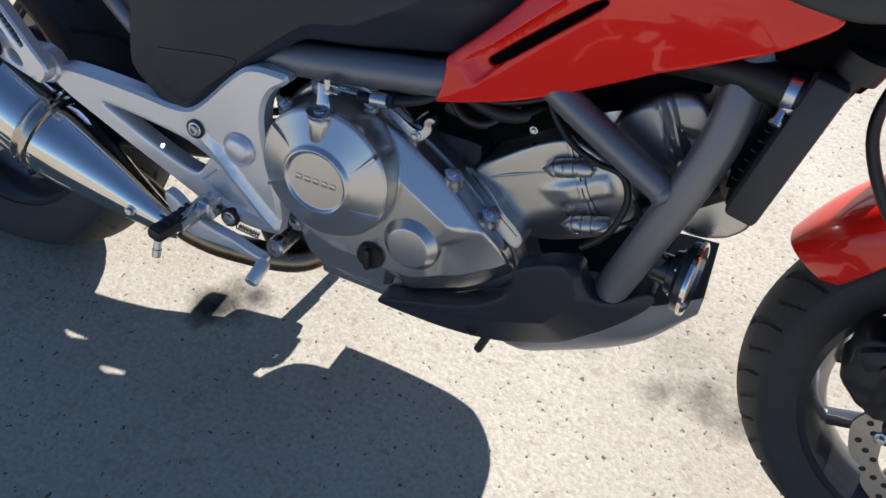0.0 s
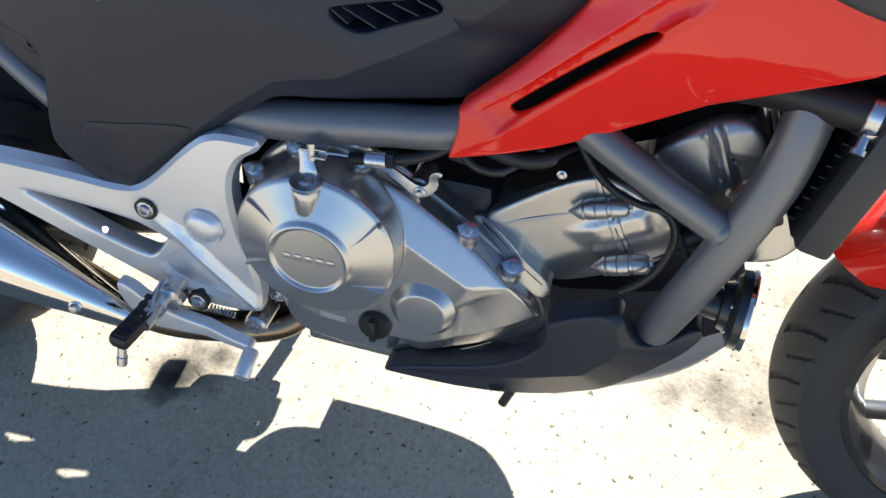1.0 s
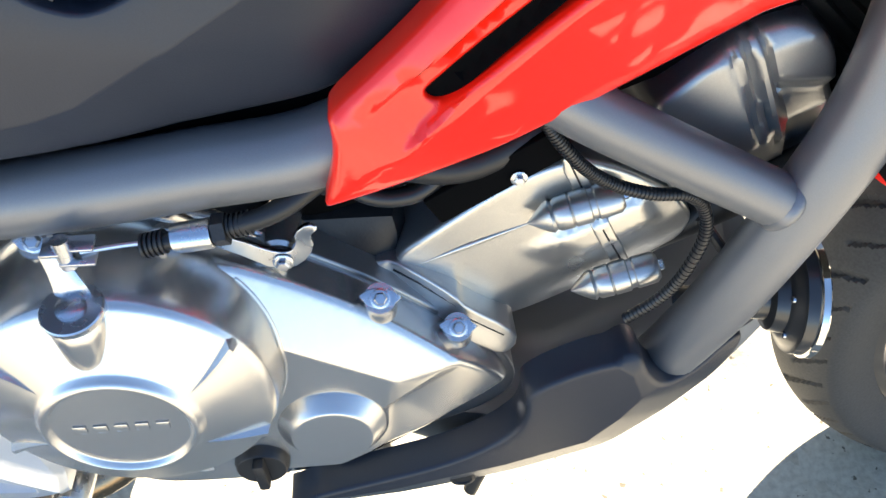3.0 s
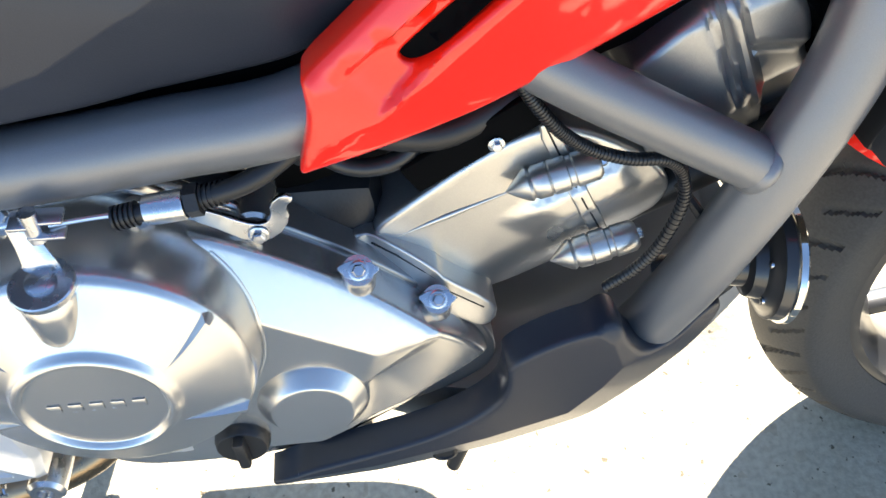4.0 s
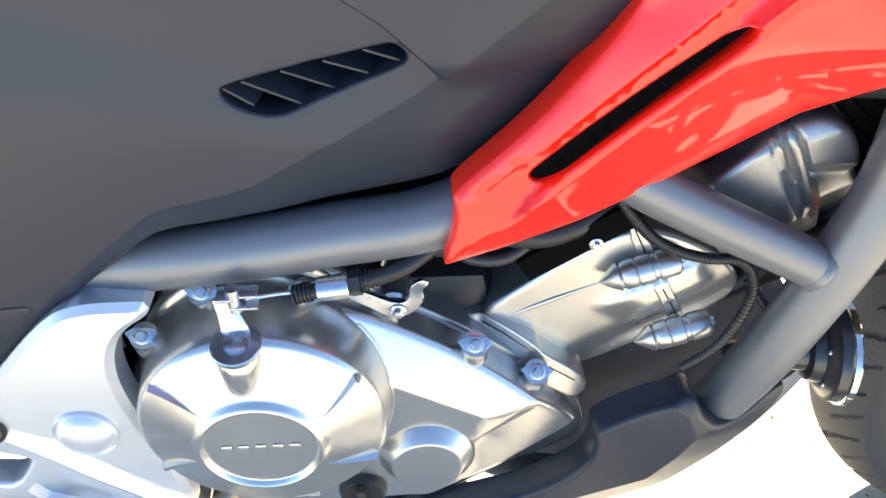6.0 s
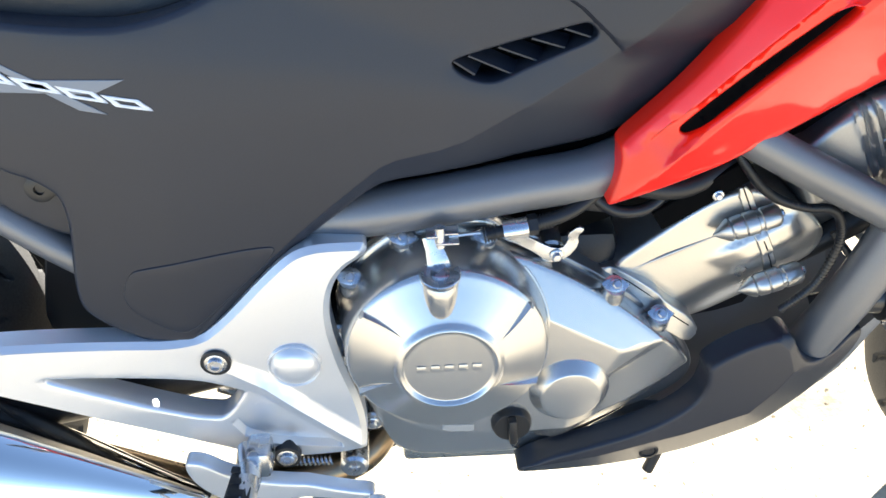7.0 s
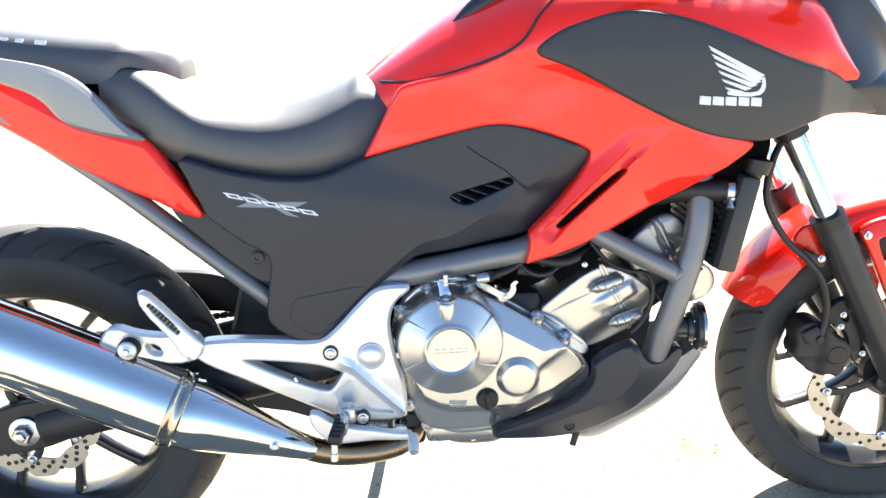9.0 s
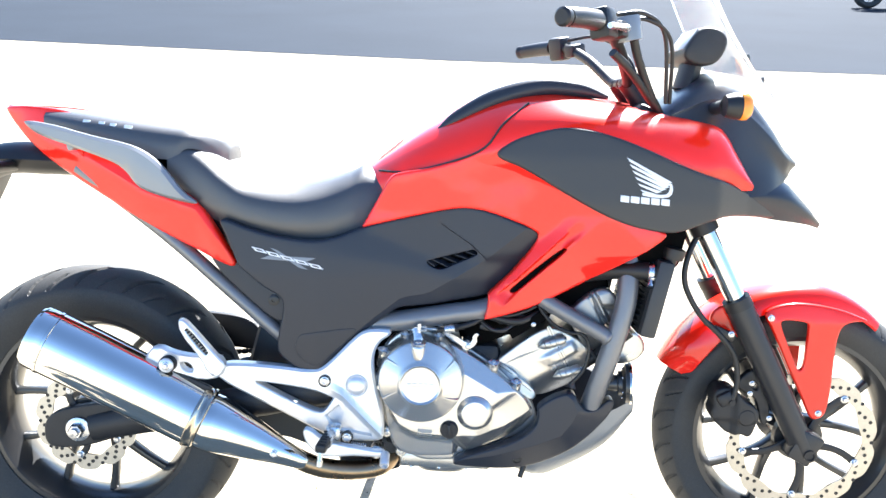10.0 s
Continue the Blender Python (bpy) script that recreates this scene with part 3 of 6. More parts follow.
def cover_depth(x, z):
    """The cast cover: a flat face, a bright facet sloping back above it, a steep shoulder under the bolts, a step by the boss."""
    face = 0.150
    above = 0.515 * (x - 0.887) + 0.857 * (z - 0.428)
    facet = 0.150 - 0.50 * above
    right = 0.150 - 0.30 * (0.904 * (x - 0.890) - 0.428 * (z - 0.428))
    d = min(face, facet, right)
    # step down from the boss plateau to the pad at the front end
    along, off = (x - 0.897) * 0.82 + (z - 0.406) * 0.57, (z - 0.406) * 0.82 - (x - 0.897) * 0.57
    d -= 0.0062 * step(-off, -0.004, 0.006) * step(along, 0.046, -0.012) * step(x, 0.868, 0.884) * step(-off, 0.070, 0.012)
    # shoulder under the row of bolts, down to the rim
    if z > 0.44:
        shoulder = 0.138 - 1.7 * (z - on_line(x, HIGH_FOLD)) if x > 0.7666 else 0.138 - 1.7 * max(z - 0.531, 0.7666 - x)
        d = min(d, max(shoulder, 0.117 - 0.25 * max(0.0, x - 0.83)))
    # the lower edge turns under, on to the flat sump side
    drop = on_line(x, LOW_FOLD) - z
    if drop > 0:
        d = min(d, max(d - (1.1 - 0.55 * step(x, 0.80, 0.84)) * drop, 0.128 - 0.10 * drop if x < 0.80 else 0.128 - 0.9 * (x - 0.80) - 0.10 * drop))
    return d


engine = part("engine", block((0.25, 0.17, 0.235), 0.02, Matrix.Translation((0.775, 0.0, 0.395))), DARK_METAL, bike, "grey inclined engine with cast covers")
COVER = [(0.637, 0.430), (0.648, 0.490), (0.672, 0.527), (0.705, 0.543), (0.745, 0.545), (0.790, 0.528), (0.835, 0.503), (0.880, 0.473), (0.928, 0.432), (0.955, 0.404), (0.972, 0.372), (0.966, 0.346), (0.932, 0.322), (0.880, 0.305), (0.830, 0.288), (0.806, 0.278), (0.750, 0.274), (0.684, 0.278), (0.664, 0.330), (0.650, 0.380)]
# filler behind the cover, its near-black standing in for shade
part("gear_case", block((0.07, 0.17, 0.21), 0.02, Matrix.Translation((0.640, 0, 0.470))), GAP_SHADE, engine)
part("crankcase_cover", panel(COVER, cover_depth, 0.05, 0.004, 0.0042, creases=[LOW_FOLD, HIGH_FOLD, FACE_FOLD, [(0.887, 0.428), (0.935, 0.438)], [(0.868, 0.392), (0.935, 0.4385)], [(0.876, 0.386), (0.938, 0.429)], [(0.7666, 0.531), (0.7666, 0.480)]]), ENGINE, engine, "warm grey cast engine side cover")
part("gasket_flange", panel([(0.735 + (x - 0.79) * 1.035 + 0.055, 0.41 + (z - 0.41) * 1.04) for x, z in COVER], lambda x, z: 0.106, 0.03, 0.002, 0.03), HEAD_GREY, engine)
CLUTCH = Matrix.Translation((0.732, 0.0, 0.4555))
bead = []
for k in range(40):
    w = radians(-85 + 125 * k / 39)
    bx, bz = 0.731 + 0.0905 * math.cos(w), 0.457 + 0.0905 * math.sin(w)
    bead.append((bx, -cover_depth(bx, bz) + 0.0005, bz))
part("clutch_collar", tube(bead, 0.0015, 10, straight=True, caps=False), ENGINE, engine)
dome = part("clutch_cover", lathe([(0.0950, 0.100), (0.0925, 0.120), (0.0868, 0.1620), (0.0858, 0.1690), (0.0848, 0.1712), (0.0832, 0.1730), (0.0815, 0.1738), (0.0795, 0.1745), (0.0700, 0.1782), (0.0560, 0.1838), (0.0490, 0.1866), (0.0470, 0.1874), (0.0458, 0.1880), (0.0440, 0.1905), (0.0424, 0.1920), (0.0408, 0.1924), (0.0392, 0.1916), (0.0380, 0.1898), (0.0372, 0.1892), (0.0366, 0.1891), (0.0355, 0.1891), (0.0, 0.1891)], 96, m=CLUTCH), ENGINE, engine, "round domed clutch cover in warm grey")
for a in (36, 146, 206, -24):
    # a wedge that stands proud at the rim and runs out into the dome
    u = radians(a)
    rib = []
    for r, h, w, lift in ((0.0852, 0.1700, 0.0056, 0.0002), (0.0836, 0.1728, 0.0054, 0.0050), (0.072, 0.1774, 0.0042, 0.0036), (0.061, 0.1818, 0.0028, 0.0020), (0.049, 0.1866, 0.0006, 0.0)):
        lean = u - 0.10 * (0.0852 - r) / 0.03
        c = np.array((0.732 + math.cos(lean) * r, -h, 0.4555 + math.sin(lean) * r))
        side_ = np.array((-math.sin(u), 0, math.cos(u)))
        out_ = np.array((0, -1.0, 0))
        rib.append([c - side_ * w - out_ * 0.003, c - side_ * w * 0.45 + out_ * lift, c + side_ * w * 0.10 + out_ * lift, c + side_ * w - out_ * 0.003])
    part("rib", loft(rib), ENGINE, dome)
bars = []
for k, wd in enumerate((0.0075, 0.0075, 0.0075, 0.0075, 0.0075)):
    bars.append(block((wd, 0.0008, 0.0070), 0.0005, Matrix.Translation((0.732 - 0.0230 + k * 0.0115, -0.1897, 0.4555))))
part("emblem", joined(*bars), ENGINE, dome, "row of raised marks on the cover")
part("boss_cap", lathe([(0.0385, 0.11), (0.0375, 0.1495), (0.0362, 0.1512), (0.0355, 0.1522), (0.0283, 0.1588), (0.0274, 0.1597), (0.0264, 0.1601), (0.0254, 0.1602), (0.0, 0.1602)], 64, m=Matrix.Translation((0.8445, 0, 0.384))), ENGINE, engine)
cap = part("oil_filler_cap", lathe([(0.0190, 0.12), (0.0190, 0.1530), (0.0182, 0.1540), (0.0176, 0.1570), (0.0166, 0.1580), (0.0, 0.1580)], 40, m=Matrix.Translation((0.792, 0, 0.347))), SOFT_BLACK, engine, "black plastic oil filler cap")
part("grip_tab", block((0.0080, 0.012, 0.030), 0.0022, pose(0.792, -0.1600, 0.347, 0, -3, 0)), SOFT_BLACK, cap)
part("stamp", panel([(0.727, 0.331), (0.757, 0.329), (0.757, 0.346), (0.727, 0.348)], lambda x, z: cover_depth(x, z) + 0.0006, 0.002, 0.0004, 0.01, rounds=0), LABEL_GREY, engine, "small worn stamped plate")
EAR = mesh_of("washer_ear", *panel([(-0.0165, 0.0015), (-0.0165, 0.0015), (-0.0070, 0.0085), (0.0070, 0.0085), (0.0165, 0.0015), (0.0165, 0.0015), (0.0075, -0.0085), (-0.0075, -0.0085)], lambda x, z: 0.0, 0.0022, 0.0005, 0.006, rounds=1))
EAR.materials.append(STEEL)
for x, y, z, eared in ((0.825, 0.124, 0.520, False), (0.8815, 0.1270, 0.4870, True), (0.9306, 0.1160, 0.4425, True), (0.6990, 0.1240, 0.5455, True), (0.768, 0.1240, 0.5430, True), (0.6535, 0.1290, 0.5115, True), (0.636, 0.130, 0.446, False), (0.660, 0.120, 0.326, False), (0.690, 0.100, 0.274, False), (0.748, 0.095, 0.271, False), (0.800, 0.095, 0.273, False)):
    way = Vector((0.05, -0.72, 0.69)).normalized() if eared else Vector((0, -1, 0))
    head_at = Vector((x, -y - (0.004 if eared else 0.0), z))
    if eared:
        # the boss hangs down the cover's face from under the bolt's head
        lug = part("bolt_lug", tube([head_at + way * 0.0005, head_at - way * 0.004 + Vector((0, 0.001, -0.004)), head_at + Vector((0, 0.006, -0.016)), head_at + Vector((0, 0.016, -0.026))], [0.0098, 0.0108, 0.0104, 0.0080], 20), ENGINE, engine)
        part("washer_ear", EAR, None, lug, at=frame_of(head_at + way * 0.0020, way) @ pose(0, 0, 0, 0, 8, 0) @ Matrix.Diagonal((0.80, 1, 0.72, 1)))
    else:
        lug = part("bolt_lug", lathe([(0.0100, -0.046), (0.0118, -0.034), (0.0122, -0.006), (0.0118, -0.002), (0.0095, 0.0)], 24, m=frame_of(head_at, way)), ENGINE, engine)
    bolt(lug, *(head_at + way * (0.0022 if eared else 0.0)), 0.66, axis=way)
part("rim_bead", tube([(0.644, -0.112, 0.455), (0.646, -0.112, 0.487), (0.671, -0.112, 0.525), (0.705, -0.112, 0.547), (0.738, -0.112, 0.553), (0.779, -0.112, 0.546), (0.822, -0.110, 0.521)], [0.0045, 0.0070, 0.0080, 0.0080, 0.0075, 0.0065, 0.0030], 16), ENGINE, engine)

# --- cylinder block and head, leaning well forward


CYL = [(0.889, 0.479), (0.889, 0.479), (0.988, 0.558), (1.035, 0.545), (1.076, 0.518), (1.090, 0.492), (1.082, 0.442), (1.052, 0.415), (0.975, 0.389), (0.940, 0.432)]


def cylinder_depth(x, z):
    """Flat above, turning under below the bore, with a raised water jacket round the lower stud."""
    v = (z - 0.490) * 0.857 - (x - 0.975) * 0.515
    u = (x - 0.975) * 0.857 + (z - 0.490) * 0.515
    low = max(0.0, -v - 0.036)
    d = 0.0905 - 6.0 * low * low - 0.15 * low
    top = 0.044 + 0.10 * (u + 0.09) - v
    d -= 0.9 * max(0.0, 0.0055 - top) if u < 0.06 else 0.0
    jacket = step(v, -0.034, -0.030) * step(-v, 0.006, 0.010) * step(u, -0.006 - 0.5 * (v + 0.010), 0.022 - 0.5 * (v + 0.010)) * step(-u, -0.085, -0.075)
    return d + 0.0050 * jacket


cylinder = part("cylinder_block", panel(CYL, cylinder_depth, 0.16, 0.004, 0.0042), CAST, engine, "grey cast cylinder block")


def flange_depth(x, z):
    edge_z = on_line(x, [(0.884, 0.482), (0.8894, 0.4765), (0.905, 0.470), (0.930, 0.456), (0.936, 0.446), (0.965, 0.424), (0.975, 0.410)])
    return min(0.110, 0.0915 + 0.40 * max(0.0, x - 0.889)) + 0.14 * max(0.0, edge_z - 0.003 - z)


part("joint_flange", panel([(0.880, 0.478), (0.880, 0.478), (0.8894, 0.4790), (0.905, 0.473), (0.930, 0.459), (0.938, 0.449), (0.967, 0.426), (0.976, 0.410), (0.965, 0.398), (0.935, 0.420), (0.900, 0.447), (0.876, 0.468)], flange_depth, 0.03, 0.0022, 0.005, rounds=1), CAST, cylinder)
part("joint_seam", tube([(0.8905, -0.0925, 0.4715), (0.906, -0.0985, 0.4645), (0.930, -0.1075, 0.4500), (0.937, -0.1100, 0.4400), (0.964, -0.1100, 0.4190)], 0.0008, 8, straight=True), CABLE, cylinder)
part("face_rib", tube([(0.905, -0.0895, 0.471), (0.940, -0.0900, 0.488), (0.982, -0.0900, 0.506)], [0.0010, 0.0024, 0.0010], 10), CAST, cylinder)
for x, z, out in ((1.004, 0.5225, 0.099), (1.039, 0.4580, 0.099)):
    ax = Vector((0.945, 0, 0.327))
    boss = part("stud_boss", lathe([(0.0005, -0.031), (0.006, -0.024), (0.0095, -0.019), (0.0108, -0.016), (0.0092, -0.014), (0.0108, -0.012), (0.0112, -0.004), (0.0102, -0.003), (0.0112, -0.002), (0.0113, 0.008), (0.0100, 0.009), (0.0100, 0.012), (0.0110, 0.013), (0.0106, 0.026), (0.0080, 0.029), (0.0, 0.029)], 24, m=frame_of((x, -out, z), ax)), CAST, cylinder)
    bolt(boss, x + 0.028 * 0.945, -out, z + 0.028 * 0.327, 0.6, axis=(0.945, 0, 0.327))
SEAM = [(0.996, 0.557), (1.013, 0.523), (1.045, 0.462), (1.060, 0.420)]
part("seam_strip", panel([(x - 0.0055, z - 0.002) for x, z in SEAM] + [(x + 0.0055, z + 0.002) for x, z in SEAM[::-1]], lambda x, z: cylinder_depth(x, z) + 0.0028, 0.006, 0.0012, 0.004, rounds=1), CAST, cylinder)
part("seam_line", tube([(q[0], -cylinder_depth(q[0], q[1]) - 0.0029, q[1]) for q in spline([(x, z, 0) for x, z in SEAM], 8)], 0.0007, 6, straight=True), CABLE, cylinder)
HEAD_GROOVES = [([(1.0750, 0.6260), (1.0926, 0.5940), (1.1150, 0.5540)], 0.0022, 0.0026), ([(1.0800, 0.6330), (1.1007, 0.5935), (1.1300, 0.5480)], 0.0036, 0.0050), ([(1.0905, 0.6335), (1.1063, 0.6045), (1.1210, 0.5850)], 0.0026, 0.0036)]


def head_depth(x, z):
    d = 0.096 - 0.35 * max(0.0, z - 0.615 - 0.35 * (x - 1.07)) - 0.55 * max(0.0, 0.545 + 0.55 * (x - 1.08) - z)
    if x > 1.100 + 0.55 * (0.61 - z):
        d -= 0.012 * step(x - 1.100 - 0.55 * (0.61 - z), 0.0, 0.006) * step(0.606 - z, 0.0, 0.012)
    for line, half, deep in HEAD_GROOVES:
        gx = float(np.interp(-z, [-p[1] for p in line], [p[0] for p in line]))
        d -= deep * step(half - abs(x - gx), 0.0, half * 0.9) * step(z, line[-1][1] - 0.004, line[-1][1] + 0.010)
    return d


head = part("cylinder_head", panel([(1.030, 0.580), (1.062, 0.615), (1.085, 0.634), (1.112, 0.643), (1.135, 0.628), (1.146, 0.594), (1.180, 0.548), (1.190, 0.526), (1.170, 0.488), (1.120, 0.470), (1.080, 0.478), (1.070, 0.520)], head_depth, 0.17, 0.006, 0.0030, rounds=2), HEAD_GREY, engine, "grey cylinder head behind the frame tubes")
part("exhaust_flange", panel([(1.128, 0.500), (1.160, 0.548), (1.190, 0.540), (1.208, 0.520), (1.212, 0.498), (1.202, 0.484), (1.168, 0.468), (1.135, 0.470)], lambda x, z: 0.070 - 0.5 * max(0.0, x - 1.19), 0.10, 0.006, 0.008), CAST, head, "pale cast exhaust port of the cylinder head")
# bodies filling the gaps above the engine, coloured near-black as shade
part("intake_body", block((0.20, 0.16, 0.10), 0.02, pose(0.90, 0, 0.575, 0, -22, 0)), GAP_SHADE, engine)
part("upper_casing", block((0.34, 0.15, 0.13), 0.03, pose(0.78, 0, 0.60, 0, -6, 0)), GAP_SHADE, engine)
part("throttle_body", block((0.20, 0.16, 0.10), 0.02, pose(1.02, 0, 0.635, 0, -24, 0)), GAP_SHADE, engine)
part("radiator_shroud", block((0.10, 0.25, 0.085), 0.015, pose(1.212, 0, 0.737, 0, 10, 0)), GAP_SHADE, bike)
part("airbox", block((0.28, 0.20, 0.16), 0.03, pose(1.02, 0, 0.72, 0, -20, 0)), GAP_SHADE, bike, "black plastic air box under the cowl, darkened for shade")
part("inner_fender", block((0.15, 0.12, 0.21), 0.03, pose(0.437, 0, 0.480, 0, 16, 0)), SOFT_BLACK, bike, "black plastic inner fender ahead of the rear tyre")

# clutch release lever, cable and its bracket
lever = part("clutch_lever", tube([(0.7265, -0.1660, 0.5410), (0.7260, -0.1655, 0.546), (0.7235, -0.1625, 0.556), (0.7205, -0.1590, 0.566)], [0.0095, 0.0090, 0.0072, 0.0065], 14, flat=0.22), STEEL, engine, "plated clutch release lever with cable")
part("lever_boss", lathe([(0.003, -0.046), (0.0085, -0.040), (0.0122, -0.029), (0.0142, -0.012), (0.0146, -0.005), (0.0138, -0.0035), (0.0115, -0.003), (0.0115, 0.0)], 36, m=frame_of((0.727, -0.1735, 0.5370), (0.0, 0.06, 1))), ENGINE, lever)
part("lever_washer", lathe([(0.0158, -0.0012), (0.0162, 0.0), (0.0162, 0.0026), (0.0155, 0.0034), (0.0078, 0.0034), (0.0075, 0.0052), (0.0055, 0.0060), (0.0, 0.0060)], 36, m=frame_of((0.727, -0.1740, 0.5380), (0.0, -0.16, 1))), STEEL, lever)
part("cable_clevis", joined(block((0.010, 0.012, 0.0026), 0.0008, pose(0.7225, -0.1585, 0.5685, 10, 0, 0)), block((0.018, 0.010, 0.0022), 0.0008, pose(0.734, -0.160, 0.562, 10, 0, 0)), block((0.018, 0.010, 0.0022), 0.0008, pose(0.734, -0.157, 0.569, 10, 0, 0)), lathe([(0.0045, -0.009), (0.0045, 0.009)], 14, m=frame_of((0.728, -0.160, 0.566), (0, 0, 1)))), STEEL, lever)
part("cast_lip", tube([(0.722, -0.132, 0.558), (0.738, -0.136, 0.572), (0.756, -0.136, 0.574), (0.772, -0.132, 0.564), (0.782, -0.126, 0.552)], [0.003, 0.0045, 0.0050, 0.0045, 0.003], 12), ENGINE, engine)
part("cable_wire", tube([(0.735, -0.159, 0.565), (0.758, -0.153, 0.563), (0.785, -0.148, 0.560)], 0.0014, 8), STEEL, lever)
part("cable_sleeve", tube([(0.766, -0.151, 0.5600), (0.800, -0.147, 0.5640), (0.836, -0.143, 0.574), (0.880, -0.120, 0.596)], [0.0050, 0.0050, 0.0058, 0.0050], 12), SOFT_BLACK, lever)
for k in range(11):
    x = 0.764 + k * 0.0025 if k < 5 else 0.8050 + (k - 5) * 0.0026
    part("cable_rib", lathe([(0.0066, -0.0007), (0.0066, 0.0007)], 14, m=frame_of((x, -0.1510 + (x - 0.766) * 0.118, 0.5600 + (x - 0.766) * 0.13), (1, 0, 0.16))), SOFT_BLACK, lever)
part("cable_holder", lathe([(0.0080, -0.010), (0.0082, -0.008), (0.0082, 0.009), (0.0074, 0.010), (0.0060, 0.010), (0.0060, -0.010)], 24, closed=True, m=frame_of((0.789, -0.1485, 0.5625), (1, 0, 0.14))), STEEL, lever)
part("cable_nut", lathe([(0.0088, -0.0035), (0.0088, 0.0035)], 6, m=frame_of((0.803, -0.1470, 0.5645), (1, 0, 0.14))), DARK_METAL, lever)
part("cable_bracket", panel([(0.780, 0.550), (0.798, 0.545), (0.820, 0.530), (0.832, 0.527), (0.837, 0.534), (0.836, 0.542), (0.845, 0.550), (0.851, 0.545), (0.845, 0.540), (0.847, 0.530), (0.838, 0.517), (0.824, 0.513), (0.800, 0.531), (0.780, 0.541)], lambda x, z: 0.129 + 0.25 * max(0.0, z - 0.535) * (1 if x < 0.81 else 0.4), 0.003, 0.0008, 0.005, rounds=1), STEEL, lever)
bolt(lever, 0.828, -0.1295, 0.521, 0.62)
part("bolt_washer_eye", lathe([(0.010, 0.0), (0.010, 0.002), (0.007, 0.003)], 24, m=Matrix.Translation((0.700, -0.121, 0.551))), STEEL, lever)

# wiring conduit looped behind the brace tube, hoses
LOOM = [(0.972, -0.118, 0.606), (0.980, -0.122, 0.594), (0.992, -0.123, 0.579), (1.004, -0.123, 0.568), (1.019, -0.123, 0.559), (1.040, -0.123, 0.552), (1.061, -0.122, 0.549), (1.073, -0.122, 0.538), (1.079, -0.122, 0.515), (1.073, -0.122, 0.482), (1.061, -0.122, 0.460), (1.043, -0.120, 0.440)]
conduit = tube(LOOM, 0.0036, 12, per=6)
loom = part("wiring_conduit", conduit, CABLE, bike, "ribbed black wiring conduit beside the cylinder")
line = spline(LOOM, 9)
rib_mesh = mesh_of("conduit_rib", *lathe([(0.0034, -0.0008), (0.0041, -0.0005), (0.0041, 0.0005), (0.0034, 0.0008)], 12))
rib_mesh.materials.append(CABLE)
for a, b in zip(line, line[1:]):
    part("conduit_rib", rib_mesh, None, loom, at=frame_of((a + b) / 2, b - a))
part("breather_hose", tube([(0.86, -0.11, 0.585), (0.93, -0.115, 0.572), (1.0, -0.10, 0.60)], 0.009, 14), SOFT_BLACK, bike)
part("vacuum_hose", tube([(0.850, -0.100, 0.572), (0.880, -0.112, 0.552), (0.912, -0.112, 0.556), (0.935, -0.104, 0.585)], 0.0055, 12), CABLE, bike)
part("sensor_lead", tube([(0.868, -0.112, 0.590), (0.905, -0.118, 0.584), (0.940, -0.116, 0.592), (0.968, -0.112, 0.604)], 0.0034, 10), CABLE, bike)
for x, y, z, turn in ((0.900, -0.108, 0.572, -20), (0.862, -0.104, 0.556, 10), (0.935, -0.108, 0.576, -30)):
    plug = part("wiring_plug", block((0.022, 0.012, 0.013), 0.003, pose(x, y, z, 0, turn, 0)), SOFT_BLACK, bike)
# plate coloured with the same painted shade as the gap around it
part("coil_bolt_plate", block((0.085, 0.006, 0.020), 0.0015, pose(0.950, -0.117, 0.566, 0, -33, 0)), GAP_SHADE, bike)
bolt(bike, 0.962, -0.121, 0.567, 0.5)
part("water_hose", tube([(1.05, -0.07, 0.665), (1.12, -0.100, 0.680), (1.17, -0.122, 0.685), (1.222, -0.132, 0.682)], 0.0190, 20), SOFT_BLACK, bike, "black radiator hose with a steel clamp")
part("hose_clamp", lathe([(0.0205, -0.006), (0.0215, -0.005), (0.0215, 0.005), (0.0205, 0.006)], 28, m=frame_of((1.196, -0.127, 0.684), (1, -0.2, -0.04))), STEEL, bike)
part("clamp_screw", joined(lathe([(0.0042, -0.006), (0.0042, 0.006), (0.0060, 0.0065), (0.0060, 0.0110), (0.0, 0.0115)], 12, m=frame_of((1.190, -0.149, 0.668), (-0.2, -0.5, -0.8))), block((0.012, 0.004, 0.009), 0.001, pose(1.195, -0.147, 0.672, 20, 0, 10))), STEEL, bike)
part("lower_hose", tube([(1.17, -0.08, 0.545), (1.12, -0.07, 0.50), (1.06, -0.06, 0.455), (0.99, -0.05, 0.42)], 0.013, 16), SOFT_BLACK, bike)

# radiator
radiator = part("radiator", block((0.032, 0.27, 0.158), 0.004, pose(1.204, 0, 0.629, 0, 12, 0)), SOFT_BLACK, bike, "black radiator with smooth side tank")
part("side_tank", block((0.033, 0.040, 0.160), 0.006, pose(1.2060, -0.134, 0.630, 0, 12, 0)), PAD_BLACK, radiator)
part("radiator_cap", lathe([(0.020, -0.012), (0.022, 0.0), (0.022, 0.010), (0.014, 0.013), (0.0, 0.013)], 24, m=frame_of((1.240, -0.125, 0.722), (0.2, 0, 1))), SOFT_BLACK, radiator)
part("filler_neck", tube([(1.228, -0.122, 0.690), (1.238, -0.124, 0.716)], 0.013, 16), SOFT_BLACK, radiator)
for k in range(12):
    part("radiator_fin", block((0.040, 0.24, 0.0016), 0.0004, pose(1.188 + k * 0.0025, 0, 0.564 + k * 0.0115, 0, 12, 0)), DARK_METAL, radiator)

